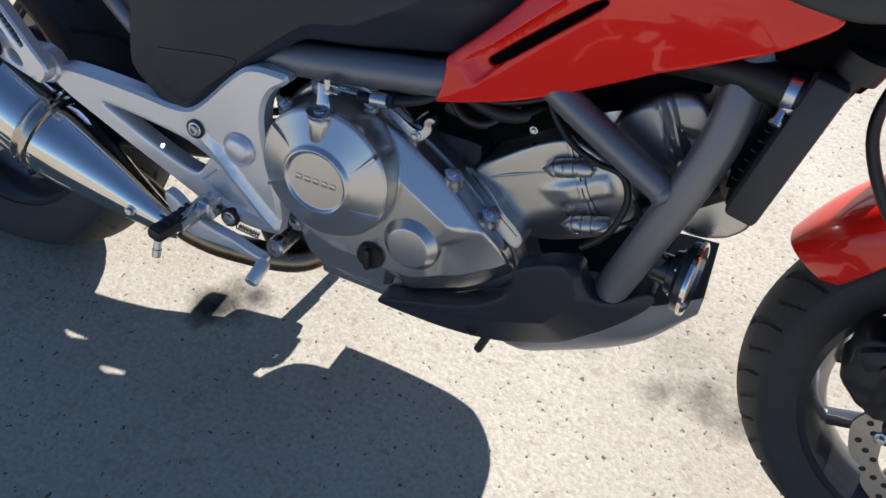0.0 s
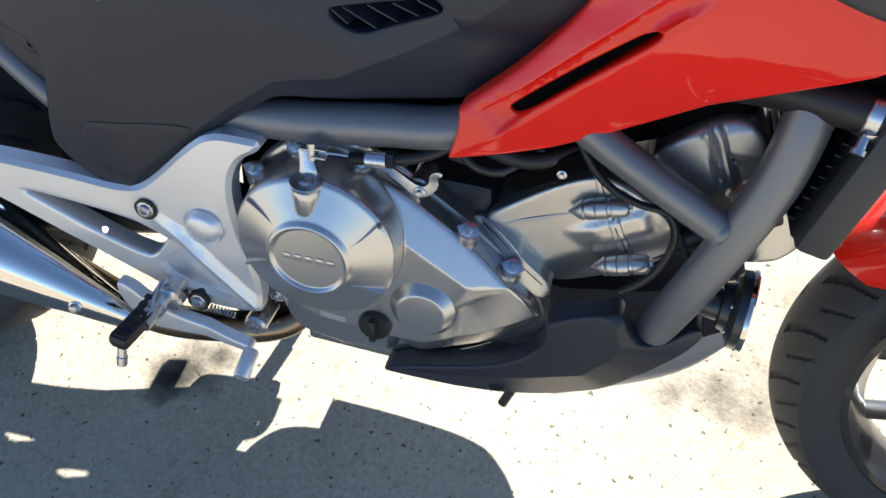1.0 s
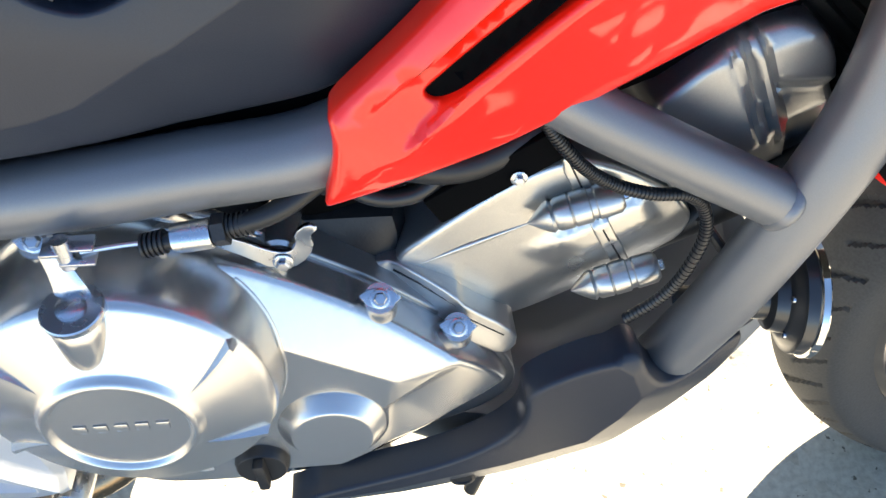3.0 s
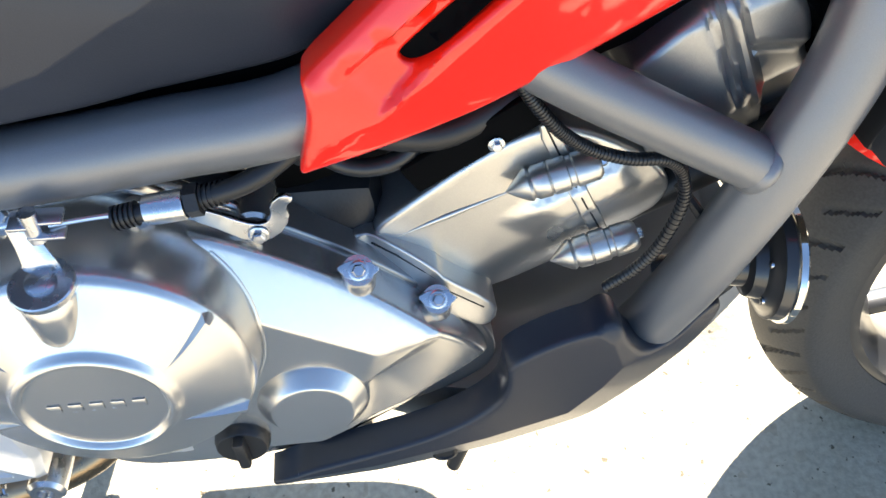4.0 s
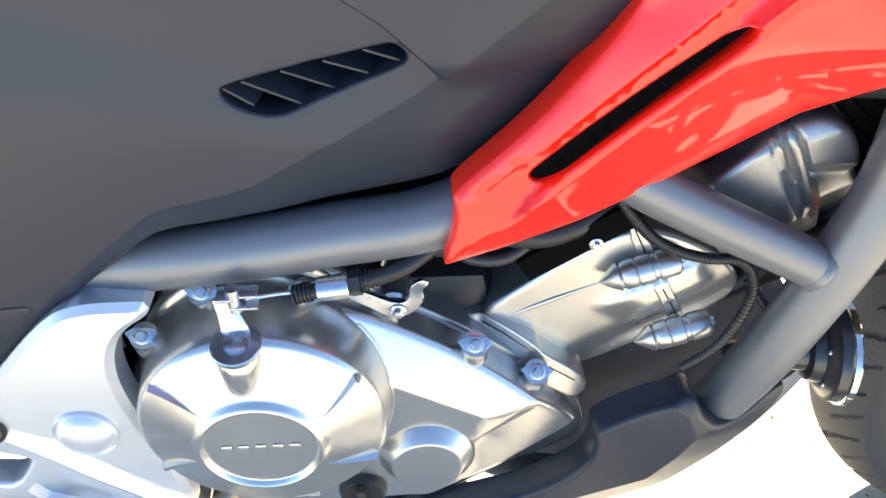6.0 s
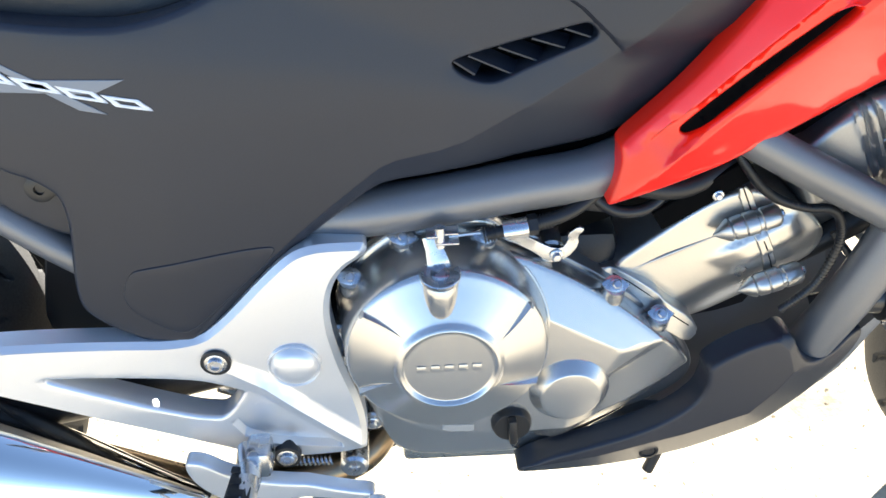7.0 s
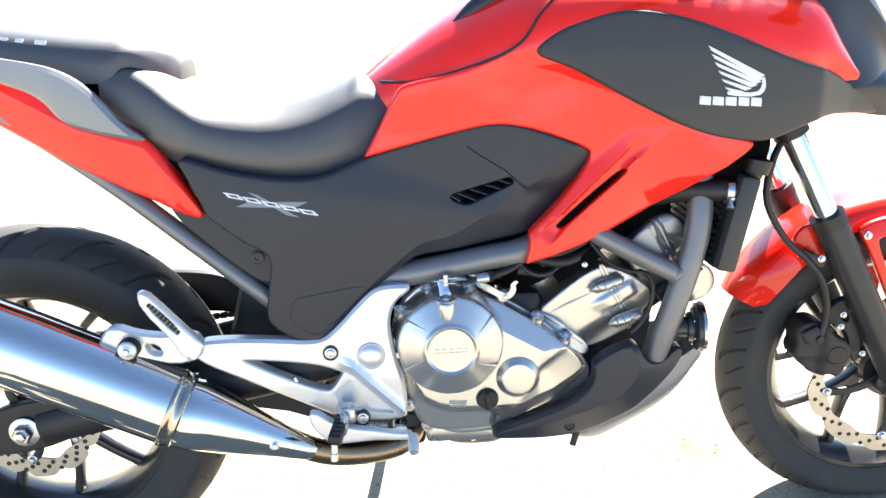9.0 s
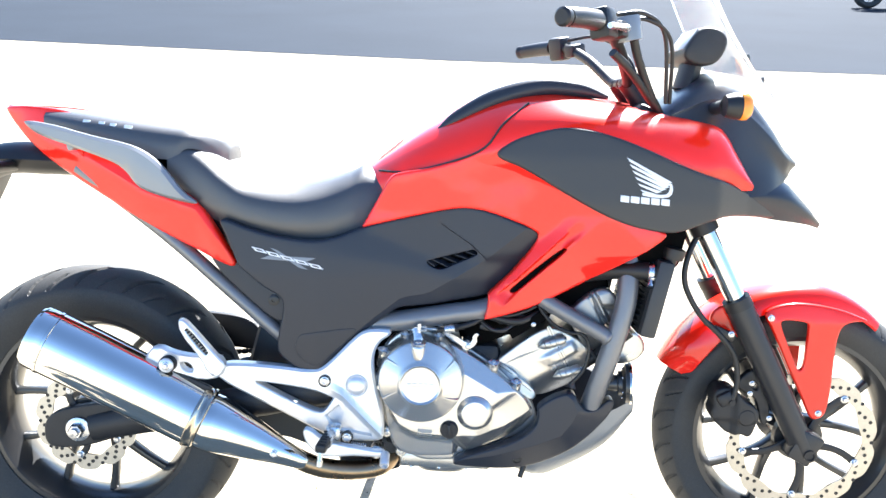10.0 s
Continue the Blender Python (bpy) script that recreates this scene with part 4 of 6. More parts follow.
# horn
HORN = frame_of((1.170, -0.108, 0.440), (0.98, -0.14, 0.04))
horn = part("horn", lathe([(0.010, -0.046), (0.017, -0.045), (0.018, -0.026), (0.025, -0.024), (0.027, -0.016), (0.0335, -0.014), (0.036, -0.011), (0.0410, -0.010), (0.0420, -0.002), (0.022, 0.001), (0.0, 0.002)], 44, m=HORN), RIM_BLACK, bike, "black horn with a chrome rim")
part("horn_rim", lathe([(0.0415, -0.003), (0.0438, -0.0016), (0.0440, 0.0026), (0.0425, 0.0040), (0.0395, 0.0034), (0.0395, -0.003)], 48, closed=True, m=HORN), CHROME, horn)
for k in range(6):
    w = radians(20 + 60 * k)
    c = HORN @ Vector((0.0300 * math.cos(w), 0.0150, 0.0300 * math.sin(w)))
    part("horn_rivet", lathe([(0.0026, 0.0), (0.0026, 0.0018), (0.0, 0.0026)], 10, m=frame_of(c, (-0.98, 0.14, -0.04))), STEEL, horn)
part("horn_bracket", tube([(1.09, -0.09, 0.42), (1.134, -0.103, 0.440)], 0.010, 12), SOFT_BLACK, horn)
part("horn_terminal", block((0.016, 0.012, 0.020), 0.003, pose(1.128, -0.112, 0.452, 0, 20, 0)), SOFT_BLACK, horn)
part("horn_lead", tube([(1.122, -0.113, 0.460), (1.105, -0.112, 0.485), (1.085, -0.100, 0.510)], 0.0035, 8), SOFT_BLACK, horn)

# under cowl, both sides in one moulding
COWL = [(0.974, 0.398), (1.015, 0.424), (1.050, 0.430), (1.060, 0.405), (1.078, 0.386), (1.104, 0.388), (1.120, 0.402), (1.138, 0.406), (1.142, 0.385), (1.096, 0.332), (1.030, 0.282), (0.950, 0.252), (0.880, 0.254), (0.814, 0.262), (0.801, 0.267), (0.803, 0.274), (0.826, 0.287), (0.870, 0.300), (0.930, 0.320), (0.972, 0.352), (0.978, 0.380)]


COWL_FACE = [(0.795, 0.286), (0.870, 0.303), (0.930, 0.322), (0.968, 0.350), (0.972, 0.385), (0.964, 0.424), (0.9965, 0.4310), (1.0325, 0.4260), (1.0468, 0.4130), (1.0574, 0.3866), (1.045, 0.363), (1.0241, 0.3355), (0.9656, 0.3123), (0.880, 0.288), (0.800, 0.276)]


def cowl_depth(x, z):
    """A flat face with slopes falling away from its folds on all sides."""
    out = max(0.0, off_polygon(x, z, COWL_FACE))
    fall = 0.46 + 0.34 * step(z, 0.390, 0.425) * step(-x, -1.060, -1.040)
    return 0.148 - fall * out


cowl = part("under_cowl", panel(COWL, cowl_depth, 0.028, 0.004, 0.007, creases=[COWL_FACE[5:15]]), BLACK_PLASTIC, bike, "matt black plastic under cowl below the engine")
LEFT_COWL = [(0.962, 0.414), (1.010, 0.432), (1.060, 0.428), (1.136, 0.402), (1.142, 0.385), (1.125, 0.300), (1.075, 0.228), (0.990, 0.180), (0.860, 0.168), (0.740, 0.167), (0.740, 0.167), (0.757, 0.197), (0.774, 0.236), (0.790, 0.300), (0.930, 0.340)]
part("under_cowl_side", flipped(panel(LEFT_COWL, lambda x, z: 0.142 - 0.15 * max(0.0, x - 1.0), 0.045, 0.014, 0.018)), BLACK_PLASTIC, cowl)
# cowl underside; light bounced off the ground is put into its paler grey
part("keel", hull([(0.87, [(0, 0.252), (0.04, 0.253), (0.07, 0.262), (0.08, 0.31)]), (0.975, [(0, 0.205), (0.06, 0.212), (0.095, 0.24), (0.105, 0.315)]), (1.045, [(0, 0.218), (0.05, 0.224), (0.09, 0.262), (0.10, 0.34)]), (1.135, [(0, 0.274), (0.05, 0.280), (0.085, 0.315), (0.09, 0.37)]), (1.192, [(0, 0.340), (0.035, 0.345), (0.06, 0.362), (0.065, 0.39)])]), GREY_RAIL, cowl, "lower shield, painted grey for light off the ground")
part("cowl_bolt", lathe([(0.010, 0.0), (0.010, 0.001), (0.0075, 0.0015), (0.006, -0.002), (0.0, -0.002)], 20), CABLE, cowl, at=Matrix.Translation((0.936, -cowl_depth(0.938, 0.279) - 0.0005, 0.279)))
part("drain_pipe", tube([(0.955, -0.118, 0.262), (0.945, -0.122, 0.232)], 0.006, 12), SOFT_BLACK, cowl)
part("generator_cover", flipped(panel([(0.698, 0.300), (0.702, 0.265), (0.720, 0.240), (0.773, 0.228), (0.850, 0.240), (0.890, 0.310), (0.880, 0.420), (0.780, 0.470), (0.710, 0.430)], lambda x, z: 0.146, 0.040, 0.010, 0.02)), CAST, engine)
part("sump_side", panel([(0.690, 0.360), (0.900, 0.380), (0.962, 0.404), (0.968, 0.350), (0.930, 0.310), (0.870, 0.284), (0.810, 0.262), (0.700, 0.262)], lambda x, z: 0.114 - 0.20 * max(0.0, x - 0.86), 0.030, 0.005, 0.012), ENGINE, engine)
part("sump_flange", block((0.195, 0.190, 0.034), 0.006, pose(0.785, 0.0, 0.252, 0, 1.5, 0)), CAST, engine)
part("oil_pan", hull([(0.715, [(0, 0.225), (0.04, 0.227), (0.06, 0.238), (0.062, 0.25)]), (0.74, [(0, 0.207), (0.05, 0.210), (0.07, 0.225), (0.072, 0.25)]), (0.81, [(0, 0.204), (0.05, 0.207), (0.07, 0.222), (0.072, 0.25)]), (0.84, [(0, 0.210), (0.04, 0.215), (0.06, 0.232), (0.062, 0.25)])]), HEAD_GREY, engine)
for k in range(3):
    bolt(engine, 0.712 + 0.060 * k, -0.082, 0.235, 0.7, axis=(0, -0.2, -1))

# --- silver rider-step bracket
BRACKET = [(0.316, 0.470), (0.330, 0.488), (0.373, 0.488), (0.450, 0.480), (0.518, 0.469), (0.545, 0.488), (0.597, 0.544), (0.622, 0.560), (0.668, 0.558), (0.668, 0.558), (0.672, 0.548), (0.645, 0.532), (0.633, 0.495), (0.640, 0.440), (0.655, 0.385), (0.657, 0.330), (0.650, 0.318), (0.605, 0.317), (0.560, 0.322), (0.525, 0.336), (0.470, 0.370), (0.400, 0.411), (0.333, 0.449)]
HOLE_A = [(0.395, 0.450), (0.395, 0.450), (0.440, 0.444), (0.512, 0.430), (0.553, 0.413), (0.553, 0.411), (0.534, 0.382), (0.520, 0.382), (0.500, 0.390), (0.445, 0.420)]


RIDGE = [(0.545, 0.436), (0.5735, 0.4205), (0.600, 0.392), (0.632, 0.356), (0.655, 0.332)]
STEP_RECESS = [(0.536, 0.374), (0.564, 0.400), (0.574, 0.384), (0.632, 0.336), (0.634, 0.329), (0.569, 0.343), (0.545, 0.356)]


def bracket_depth(x, z):
    flare = 0.020 * max(0.0, min(1.0, (0.52 - x) / 0.2))
    d = 0.158 + flare - 0.05 * max(0.0, x - 0.60) - 0.06 * max(0.0, 0.40 - z)
    if x > 0.53:
        d += 0.0065 * step(0.011 - abs(z - on_line(x, RIDGE)) * 0.72, 0.0, 0.011) * step(x, 0.535, 0.575)
    return d - 0.008 * step(-off_polygon(x, z, STEP_RECESS), 0.0, 0.003)


for side in (-1, 1):
    shape = panel(BRACKET, bracket_depth, 0.024, 0.0050, 0.006, holes=[HOLE_A], chamfer=True, creases=[RIDGE, [(x + 0.010, z + 0.011) for x, z in RIDGE], [(x - 0.010, z - 0.011) for x, z in RIDGE], STEP_RECESS + STEP_RECESS[:1]])
    step_holder = part("step_bracket", shape if side < 0 else flipped(shape), SILVER, bike, "silver cast footrest bracket")
    if side < 0:
        for x, z in ((0.536, 0.450), (0.581, 0.329)):
            part("bolt_seat", lathe([(0.0128, 0.150), (0.0128, 0.1612), (0.0115, 0.1616)], 28, m=Matrix.Translation((x, 0, z))), DARK_METAL, step_holder)
            bolt(step_holder, x, -0.1602, z, 0.72, SOCKET_BOLT)
        part("pivot_cap", lathe([(0.0235, 0.15), (0.0232, 0.1602), (0.0222, 0.1612), (0.0212, 0.1606), (0.0206, 0.1592), (0.0200, 0.1600), (0.0165, 0.1640), (0.0120, 0.1656), (0.006, 0.1664), (0.0, 0.1666)], 40, m=Matrix.Translation((0.601, 0, 0.441))), SILVER, step_holder)

peg_hinge = part("footpeg", joined(tube([(0.550, -0.165, 0.350), (0.552, -0.20, 0.346), (0.548, -0.225, 0.344)], [0.011, 0.012, 0.012], 14, straight=True), block((0.022, 0.03, 0.03), 0.005, pose(0.560, -0.172, 0.347, 0, 0, 0))), STEEL, bike, "rubber topped rider footrest with a feeler bolt")
part("footpeg_rest", flipped(joined(tube([(0.550, -0.165, 0.350), (0.552, -0.20, 0.346), (0.548, -0.225, 0.344)], [0.011, 0.012, 0.012], 14, straight=True), block((0.034, 0.085, 0.020), 0.006, pose(0.546, -0.230, 0.347, 0, 6, -6)))), SOFT_BLACK, bike, "rubber topped rider footrest")
part("shift_pedal", tube([(0.60, 0.165, 0.345), (0.66, 0.185, 0.335), (0.715, 0.195, 0.330), (0.715, 0.235, 0.328)], [0.010, 0.009, 0.009, 0.011], 12), SILVER, bike, "silver shift pedal")
part("peg_rubber", block((0.023, 0.075, 0.018), 0.006, pose(0.546, -0.226, 0.347, 0, 6, -6)), SOFT_BLACK, peg_hinge)
for k in range(6):
    part("peg_groove", block((0.014, 0.007, 0.002), 0.0009, pose(0.546, -0.196 - k * 0.012, 0.3562, 0, 6, -6)), SOFT_BLACK, peg_hinge)
part("feeler", lathe([(0.005, 0.0), (0.005, 0.016), (0.006, 0.017), (0.0055, 0.028), (0.0, 0.030)], 16, m=frame_of((0.541, -0.252, 0.338), (-0.05, -0.25, -1))), STEEL, peg_hinge)
pedal = part("brake_pedal", panel([(0.497, 0.358), (0.494, 0.344), (0.502, 0.322), (0.528, 0.296), (0.566, 0.297), (0.641, 0.302), (0.662, 0.304), (0.662, 0.318), (0.640, 0.315), (0.569, 0.322), (0.530, 0.338), (0.513, 0.354)], lambda x, z: 0.185 + 0.22 * max(0, x - 0.60), 0.014, 0.004, 0.009), SILVER, bike, "silver brake pedal")
part("pedal_tip", lathe([(0.0080, -0.016), (0.0092, -0.013), (0.0092, 0.016), (0.0080, 0.018), (0.006, 0.018), (0.006, 0.010), (0.0, 0.010)], 20, m=frame_of((0.664, -0.215, 0.308), (0.0, -0.90, -0.35))), SILVER, pedal)
part("pedal_pivot", lathe([(0.014, 0.10), (0.014, 0.142), (0.011, 0.145), (0.006, 0.145), (0.005, 0.141), (0.0, 0.141)], 24, m=Matrix.Translation((0.640, 0, 0.290))), STEEL, bike)
spring = spline([(0.585, -0.150, 0.312), (0.620, -0.148, 0.307)], 60)
part("pedal_spring", tube([(p[0], p[1] + 0.004 * math.cos(k * 0.9), p[2] + 0.004 * math.sin(k * 0.9)) for k, p in enumerate(spring)], 0.0011, 6, straight=True), STEEL, bike)

# passenger peg hanger
hanger = part("passenger_step_bracket", panel([(0.174, 0.486), (0.187, 0.516), (0.206, 0.525), (0.238, 0.510), (0.281, 0.503), (0.326, 0.508), (0.342, 0.479), (0.329, 0.460), (0.292, 0.452), (0.250, 0.464)], lambda x, z: 0.180 + 0.10 * max(0.0, z - 0.495), 0.020, 0.0035, 0.008, holes=[[(0.246, 0.491), (0.268, 0.489), (0.276, 0.470), (0.256, 0.473)]], rounds=1, chamfer=True), SILVER, bike, "silver passenger footrest hanger")
part("hanger_bush", lathe([(0.017, 0.17), (0.017, 0.192), (0.0155, 0.194), (0.013, 0.194), (0.0125, 0.190), (0.0, 0.190)], 32, m=Matrix.Translation((0.226, 0, 0.489))), SOFT_BLACK, hanger)
part("bush_cup", lathe([(0.0145, 0.188), (0.0145, 0.198), (0.012, 0.200), (0.0, 0.200)], 32, m=Matrix.Translation((0.226, 0, 0.489))), SILVER, hanger)
bolt(hanger, 0.226, -0.199, 0.489, 0.9)
ppeg = part("passenger_footpeg", panel([(0.255, 0.584), (0.264, 0.586), (0.276, 0.578), (0.332, 0.510), (0.346, 0.496), (0.342, 0.478), (0.324, 0.466), (0.306, 0.484), (0.302, 0.500), (0.258, 0.558)], lambda x, z: 0.205, 0.016, 0.0030, 0.006, holes=[[(0.268, 0.564), (0.275, 0.567), (0.314, 0.520), (0.307, 0.514)]], rounds=1, chamfer=True), SILVER, bike, "folded silver passenger footpeg")
for k in range(10):
    u = k / 9
    part("peg_tooth", block((0.004, 0.010, 0.008), 0.0012, pose(0.2715 + 0.039 * u, -0.200, 0.565 - 0.047 * u, 0, 50, 0)), SOFT_BLACK, ppeg)

# --- exhaust
MUF_A, MUF_B = Vector((-0.040, -0.178, 0.540)), Vector((0.290, -0.168, 0.376))
ax = (MUF_B - MUF_A).normalized()


def can(profile, segs=56, squash=0.80):
    """A can of upright oval section along the silencer's axis: (distance from its rear end, radius)."""
    verts, faces = [], []
    upv = Vector((0, 0, 1)) - ax * ax.z
    upv.normalize()
    sidev = ax.cross(upv)
    for d, r in profile:
        # the can sags a little towards its front band
        c = MUF_A + ax * d - Vector((0, 0, 0.009 * max(0.0, min(1.0, (d - 0.10) / 0.25, (0.60 - d) / 0.20))))
        for k in range(segs):
            w = 2 * math.pi * k / segs
            verts.append(tuple(c + upv * (r * math.sin(w)) + sidev * (r * squash * math.cos(w))))
    for i in range(len(profile) - 1):
        for k in range(segs):
            faces.append((i * segs + k, i * segs + (k + 1) % segs, (i + 1) * segs + (k + 1) % segs, (i + 1) * segs + k))
    faces.append(tuple(range(segs)))
    faces.append(tuple(range((len(profile) - 1) * segs, len(profile) * segs)))
    return verts, faces


silencer = part("exhaust_silencer", can([(0.03, 0.030), (0.030, 0.046), (-0.002, 0.052), (-0.004, 0.060), (0.004, 0.0655), (0.02, 0.0665), (0.12, 0.0675), (0.22, 0.0675), (0.34, 0.0655), (0.355, 0.0650)]), CHROME, bike, "polished chrome exhaust silencer")
part("end_seam", can([(0.030, 0.0668), (0.031, 0.0682), (0.036, 0.0682), (0.037, 0.0668)]), CHROME, silencer)
part("clamp_band", can([(0.346, 0.0655), (0.348, 0.0685), (0.352, 0.0690), (0.355, 0.0665), (0.362, 0.0665), (0.365, 0.0690), (0.369, 0.0685), (0.372, 0.0640)]), BAND, silencer)
shield = part("tail_pipe_shield", can([(0.368, 0.0600), (0.376, 0.0615), (0.390, 0.0610), (0.42, 0.0560), (0.48, 0.0430), (0.54, 0.0285), (0.590, 0.018), (0.60, 0.012)], squash=0.85), CHROME, silencer)
bolt(shield, 0.436, -0.189, 0.304, 0.9, axis=(0.2, -1, 0.1))
part("link_pipe", tube([(0.40, -0.15, 0.325), (0.49, -0.135, 0.262), (0.56, -0.105, 0.232), (0.64, -0.07, 0.226), (0.68, -0.02, 0.25)], 0.021, 20), BRONZE, silencer)
part("lower_chain_guard", flipped(panel([(0.24, 0.310), (0.24, 0.242), (0.396, 0.224), (0.470, 0.196), (0.540, 0.169), (0.610, 0.172), (0.630, 0.300)], lambda x, z: 0.112, 0.016, 0.004, 0.02, rounds=1)), SOFT_BLACK, bike, "black guard along the lower run of the chain")
part("exhaust_chamber", block((0.15, 0.14, 0.11), 0.03, pose(0.62, 0.01, 0.255, 0, 0, 0)), DARK_METAL, bike, "dark exhaust chamber below the engine")
part("stand_bracket", block((0.13, 0.045, 0.13), 0.015, pose(0.60, 0.115, 0.225, 0, 10, 0)), DARK_METAL, bike)
part("silencer_hanger", block((0.05, 0.012, 0.03), 0.004, pose(0.222, -0.150, 0.464, 0, 24, 0)), DARK_METAL, silencer)
part("silencer_lug", block((0.10, 0.010, 0.016), 0.003, pose(0.262, -0.176, 0.452, 0, 24, 0)), DARK_METAL, silencer)
for k, x in enumerate((0.36, 0.40, 0.44)):
    part("chain_guard_link", block((0.02, 0.012, 0.014), 0.003, pose(x + 0.08, -0.09, 0.385 - k * 0.014, 0, 26, 0)), STEEL, bike)

# --- bodywork
BODY = [
    (0.605, [(0.0, 0.876), (0.040, 0.868), (0.070, 0.840), (0.075, 0.800)]),
    (0.650, [(0.0, 0.912), (0.065, 0.898), (0.105, 0.860), (0.100, 0.800)]),
    (0.720, [(0.0, 0.964), (0.090, 0.940), (0.138, 0.885), (0.118, 0.810)]),
    (0.800, [(0.0, 1.008), (0.105, 0.980), (0.160, 0.908), (0.125, 0.820)]),
    (0.890, [(0.0, 1.050), (0.115, 1.012), (0.178, 0.935), (0.130, 0.825)]),
    (0.980, [(0.0, 1.060), (0.125, 1.020), (0.195, 0.955), (0.150, 0.820)]),
    (1.080, [(0.0, 1.036), (0.135, 1.012), (0.204, 0.948), (0.165, 0.815)]),
    (1.180, [(0.0, 1.016), (0.140, 0.995), (0.200, 0.925), (0.170, 0.800)]),
    (1.270, [(0.0, 1.004), (0.136, 0.982), (0.187, 0.906), (0.165, 0.810)]),
    (1.318, [(0.0, 0.990), (0.128, 0.970), (0.171, 0.905), (0.155, 0.850)]),
    (1.352, [(0.0, 0.942), (0.114, 0.928), (0.158, 0.888), (0.150, 0.853)]),
    (1.380, [(0.0, 0.882), (0.108, 0.878), (0.147, 0.866), (0.144, 0.854)]),
]
tank = part("tank_cover", hull(BODY, 5, 7), RED, bike, "glossy red storage cover above the engine")
for side in (-1, 1):
    part("trim_strip", tube([(0.745, side * 0.086, 0.945), (0.795, side * 0.090, 0.982), (0.87, side * 0.088, 1.022), (0.96, side * 0.082, 1.047), (1.04, side * 0.078, 1.044), (1.10, side * 0.075, 1.030)], [0.004, 0.016, 0.020, 0.019, 0.016, 0.004], 14, flat=1.0), BLACK_PLASTIC, tank, "matt black trim along the cover")
    part("panel_gap", tube([(0.640, side * 0.092, 0.876), (0.700, side * 0.131, 0.878), (0.790, side * 0.163, 0.902), (0.850, side * 0.172, 0.930), (0.885, side * 0.160, 0.975), (0.935, side * 0.128, 1.016)], 0.0022, 8), SOFT_BLACK, tank)


def shroud_depth(x, z):
    d = 0.150 + 0.010 * math.sin(max(0, min(1, (x - 0.62) / 0.45)) * math.pi) + 0.10 * max(0.0, x - 0.93) * min(1.0, max(0.0, (z - 0.62) / 0.1))
    d += 0.06 * max(0.0, z - 0.80)
    # a channel along the slot between two folds; above it a strip tilted to the sky, below it a flank that falls back
    along, off = (x - 0.909) * 0.72 + (z - 0.645) * 0.70, (z - 0.645) * 0.72 - (x - 0.909) * 0.70
    ends = step(along, -0.036, -0.004) * step(-along, -0.200, -0.150)
    ends = ends * ends * (3 - 2 * ends)
    wide = 0.0108 + 0.0055 * step(-along, -0.020, 0.030)
    d -= 0.0075 * step(wide - abs(off), 0.0, 0.0040) * ends
    d -= 0.32 * min(max(0.0, off - 0.0115), 0.022) * step(-off, -0.100, -0.040) * step(along, -0.060, -0.030) * step(-along, -0.210, -0.110)
    fold = -0.0170 + 0.010 * step(-along, 0.0, 0.075)
    d -= 0.34 * max(0.0, fold - off) * step(-along, -0.250, -0.130)
    return d


def slot_line(off, lo, hi):
    """A line alongside the slot, in (x, z)."""
    return [(0.909 + 0.717 * a - 0.697 * off, 0.645 + 0.697 * a + 0.717 * off) for a in np.linspace(lo, hi, 7)]


SHROUD = [(0.609, 0.766), (0.609, 0.766), (0.640, 0.820), (0.665, 0.868), (0.680, 0.877), (0.760, 0.890), (0.850, 0.925), (0.872, 0.935), (0.900, 0.915), (1.000, 0.862), (1.110, 0.798), (1.200, 0.775), (1.214, 0.764), (1.172, 0.731), (1.094, 0.676), (0.972, 0.613), (0.900, 0.592), (0.858, 0.584), (0.858, 0.584), (0.866, 0.618), (0.864, 0.636), (0.864, 0.636), (0.916, 0.686), (0.953, 0.735), (0.962, 0.755), (0.958, 0.767), (0.885, 0.797), (0.835, 0.810), (0.795, 0.810), (0.725, 0.795), (0.660, 0.779)]
SLOT = [(0.912, 0.649), (0.908, 0.644), (0.913, 0.639), (0.921, 0.642), (0.970, 0.686), (1.016, 0.727), (1.018, 0.734), (1.010, 0.733), (0.963, 0.694)]
COVER_SIDE = [(0.322, 0.788), (0.400, 0.756), (0.486, 0.740), (0.546, 0.740), (0.611, 0.767), (0.659, 0.780), (0.728, 0.796), (0.797, 0.812), (0.835, 0.812), (0.885, 0.798), (0.972, 0.762), (0.972, 0.734), (0.930, 0.676), (0.880, 0.636), (0.8636, 0.6290), (0.8513, 0.6250), (0.8097, 0.6170), (0.7677, 0.6095), (0.7258, 0.6050), (0.6922, 0.6030), (0.676, 0.5980), (0.640, 0.570), (0.590, 0.534), (0.534, 0.466), (0.512, 0.452), (0.442, 0.498), (0.438, 0.530), (0.458, 0.612), (0.440, 0.632), (0.420, 0.640), (0.366, 0.686), (0.366, 0.686), (0.345, 0.740)]


LIP = [(0.500, 0.456), (0.557, 0.5120), (0.6146, 0.5655), (0.6438, 0.5895), (0.6850, 0.6215), (0.6985, 0.6265), (0.7310, 0.6315), (0.7500, 0.6374), (0.7716, 0.6505), (0.7975, 0.6660), (0.8200, 0.6808), (0.8430, 0.6956), (0.8579, 0.7064), (0.886, 0.7297), (0.960, 0.790)]
BAND_TOP = [(0.470, 0.805), (0.560, 0.785), (0.6166, 0.7617), (0.6744, 0.7375), (0.7187, 0.7190), (0.7439, 0.7105), (0.80, 0.700)]
BAND_LOW = [(0.470, 0.725), (0.5625, 0.7095), (0.6471, 0.6988), (0.6897, 0.6896), (0.7593, 0.6700), (0.80, 0.664)]
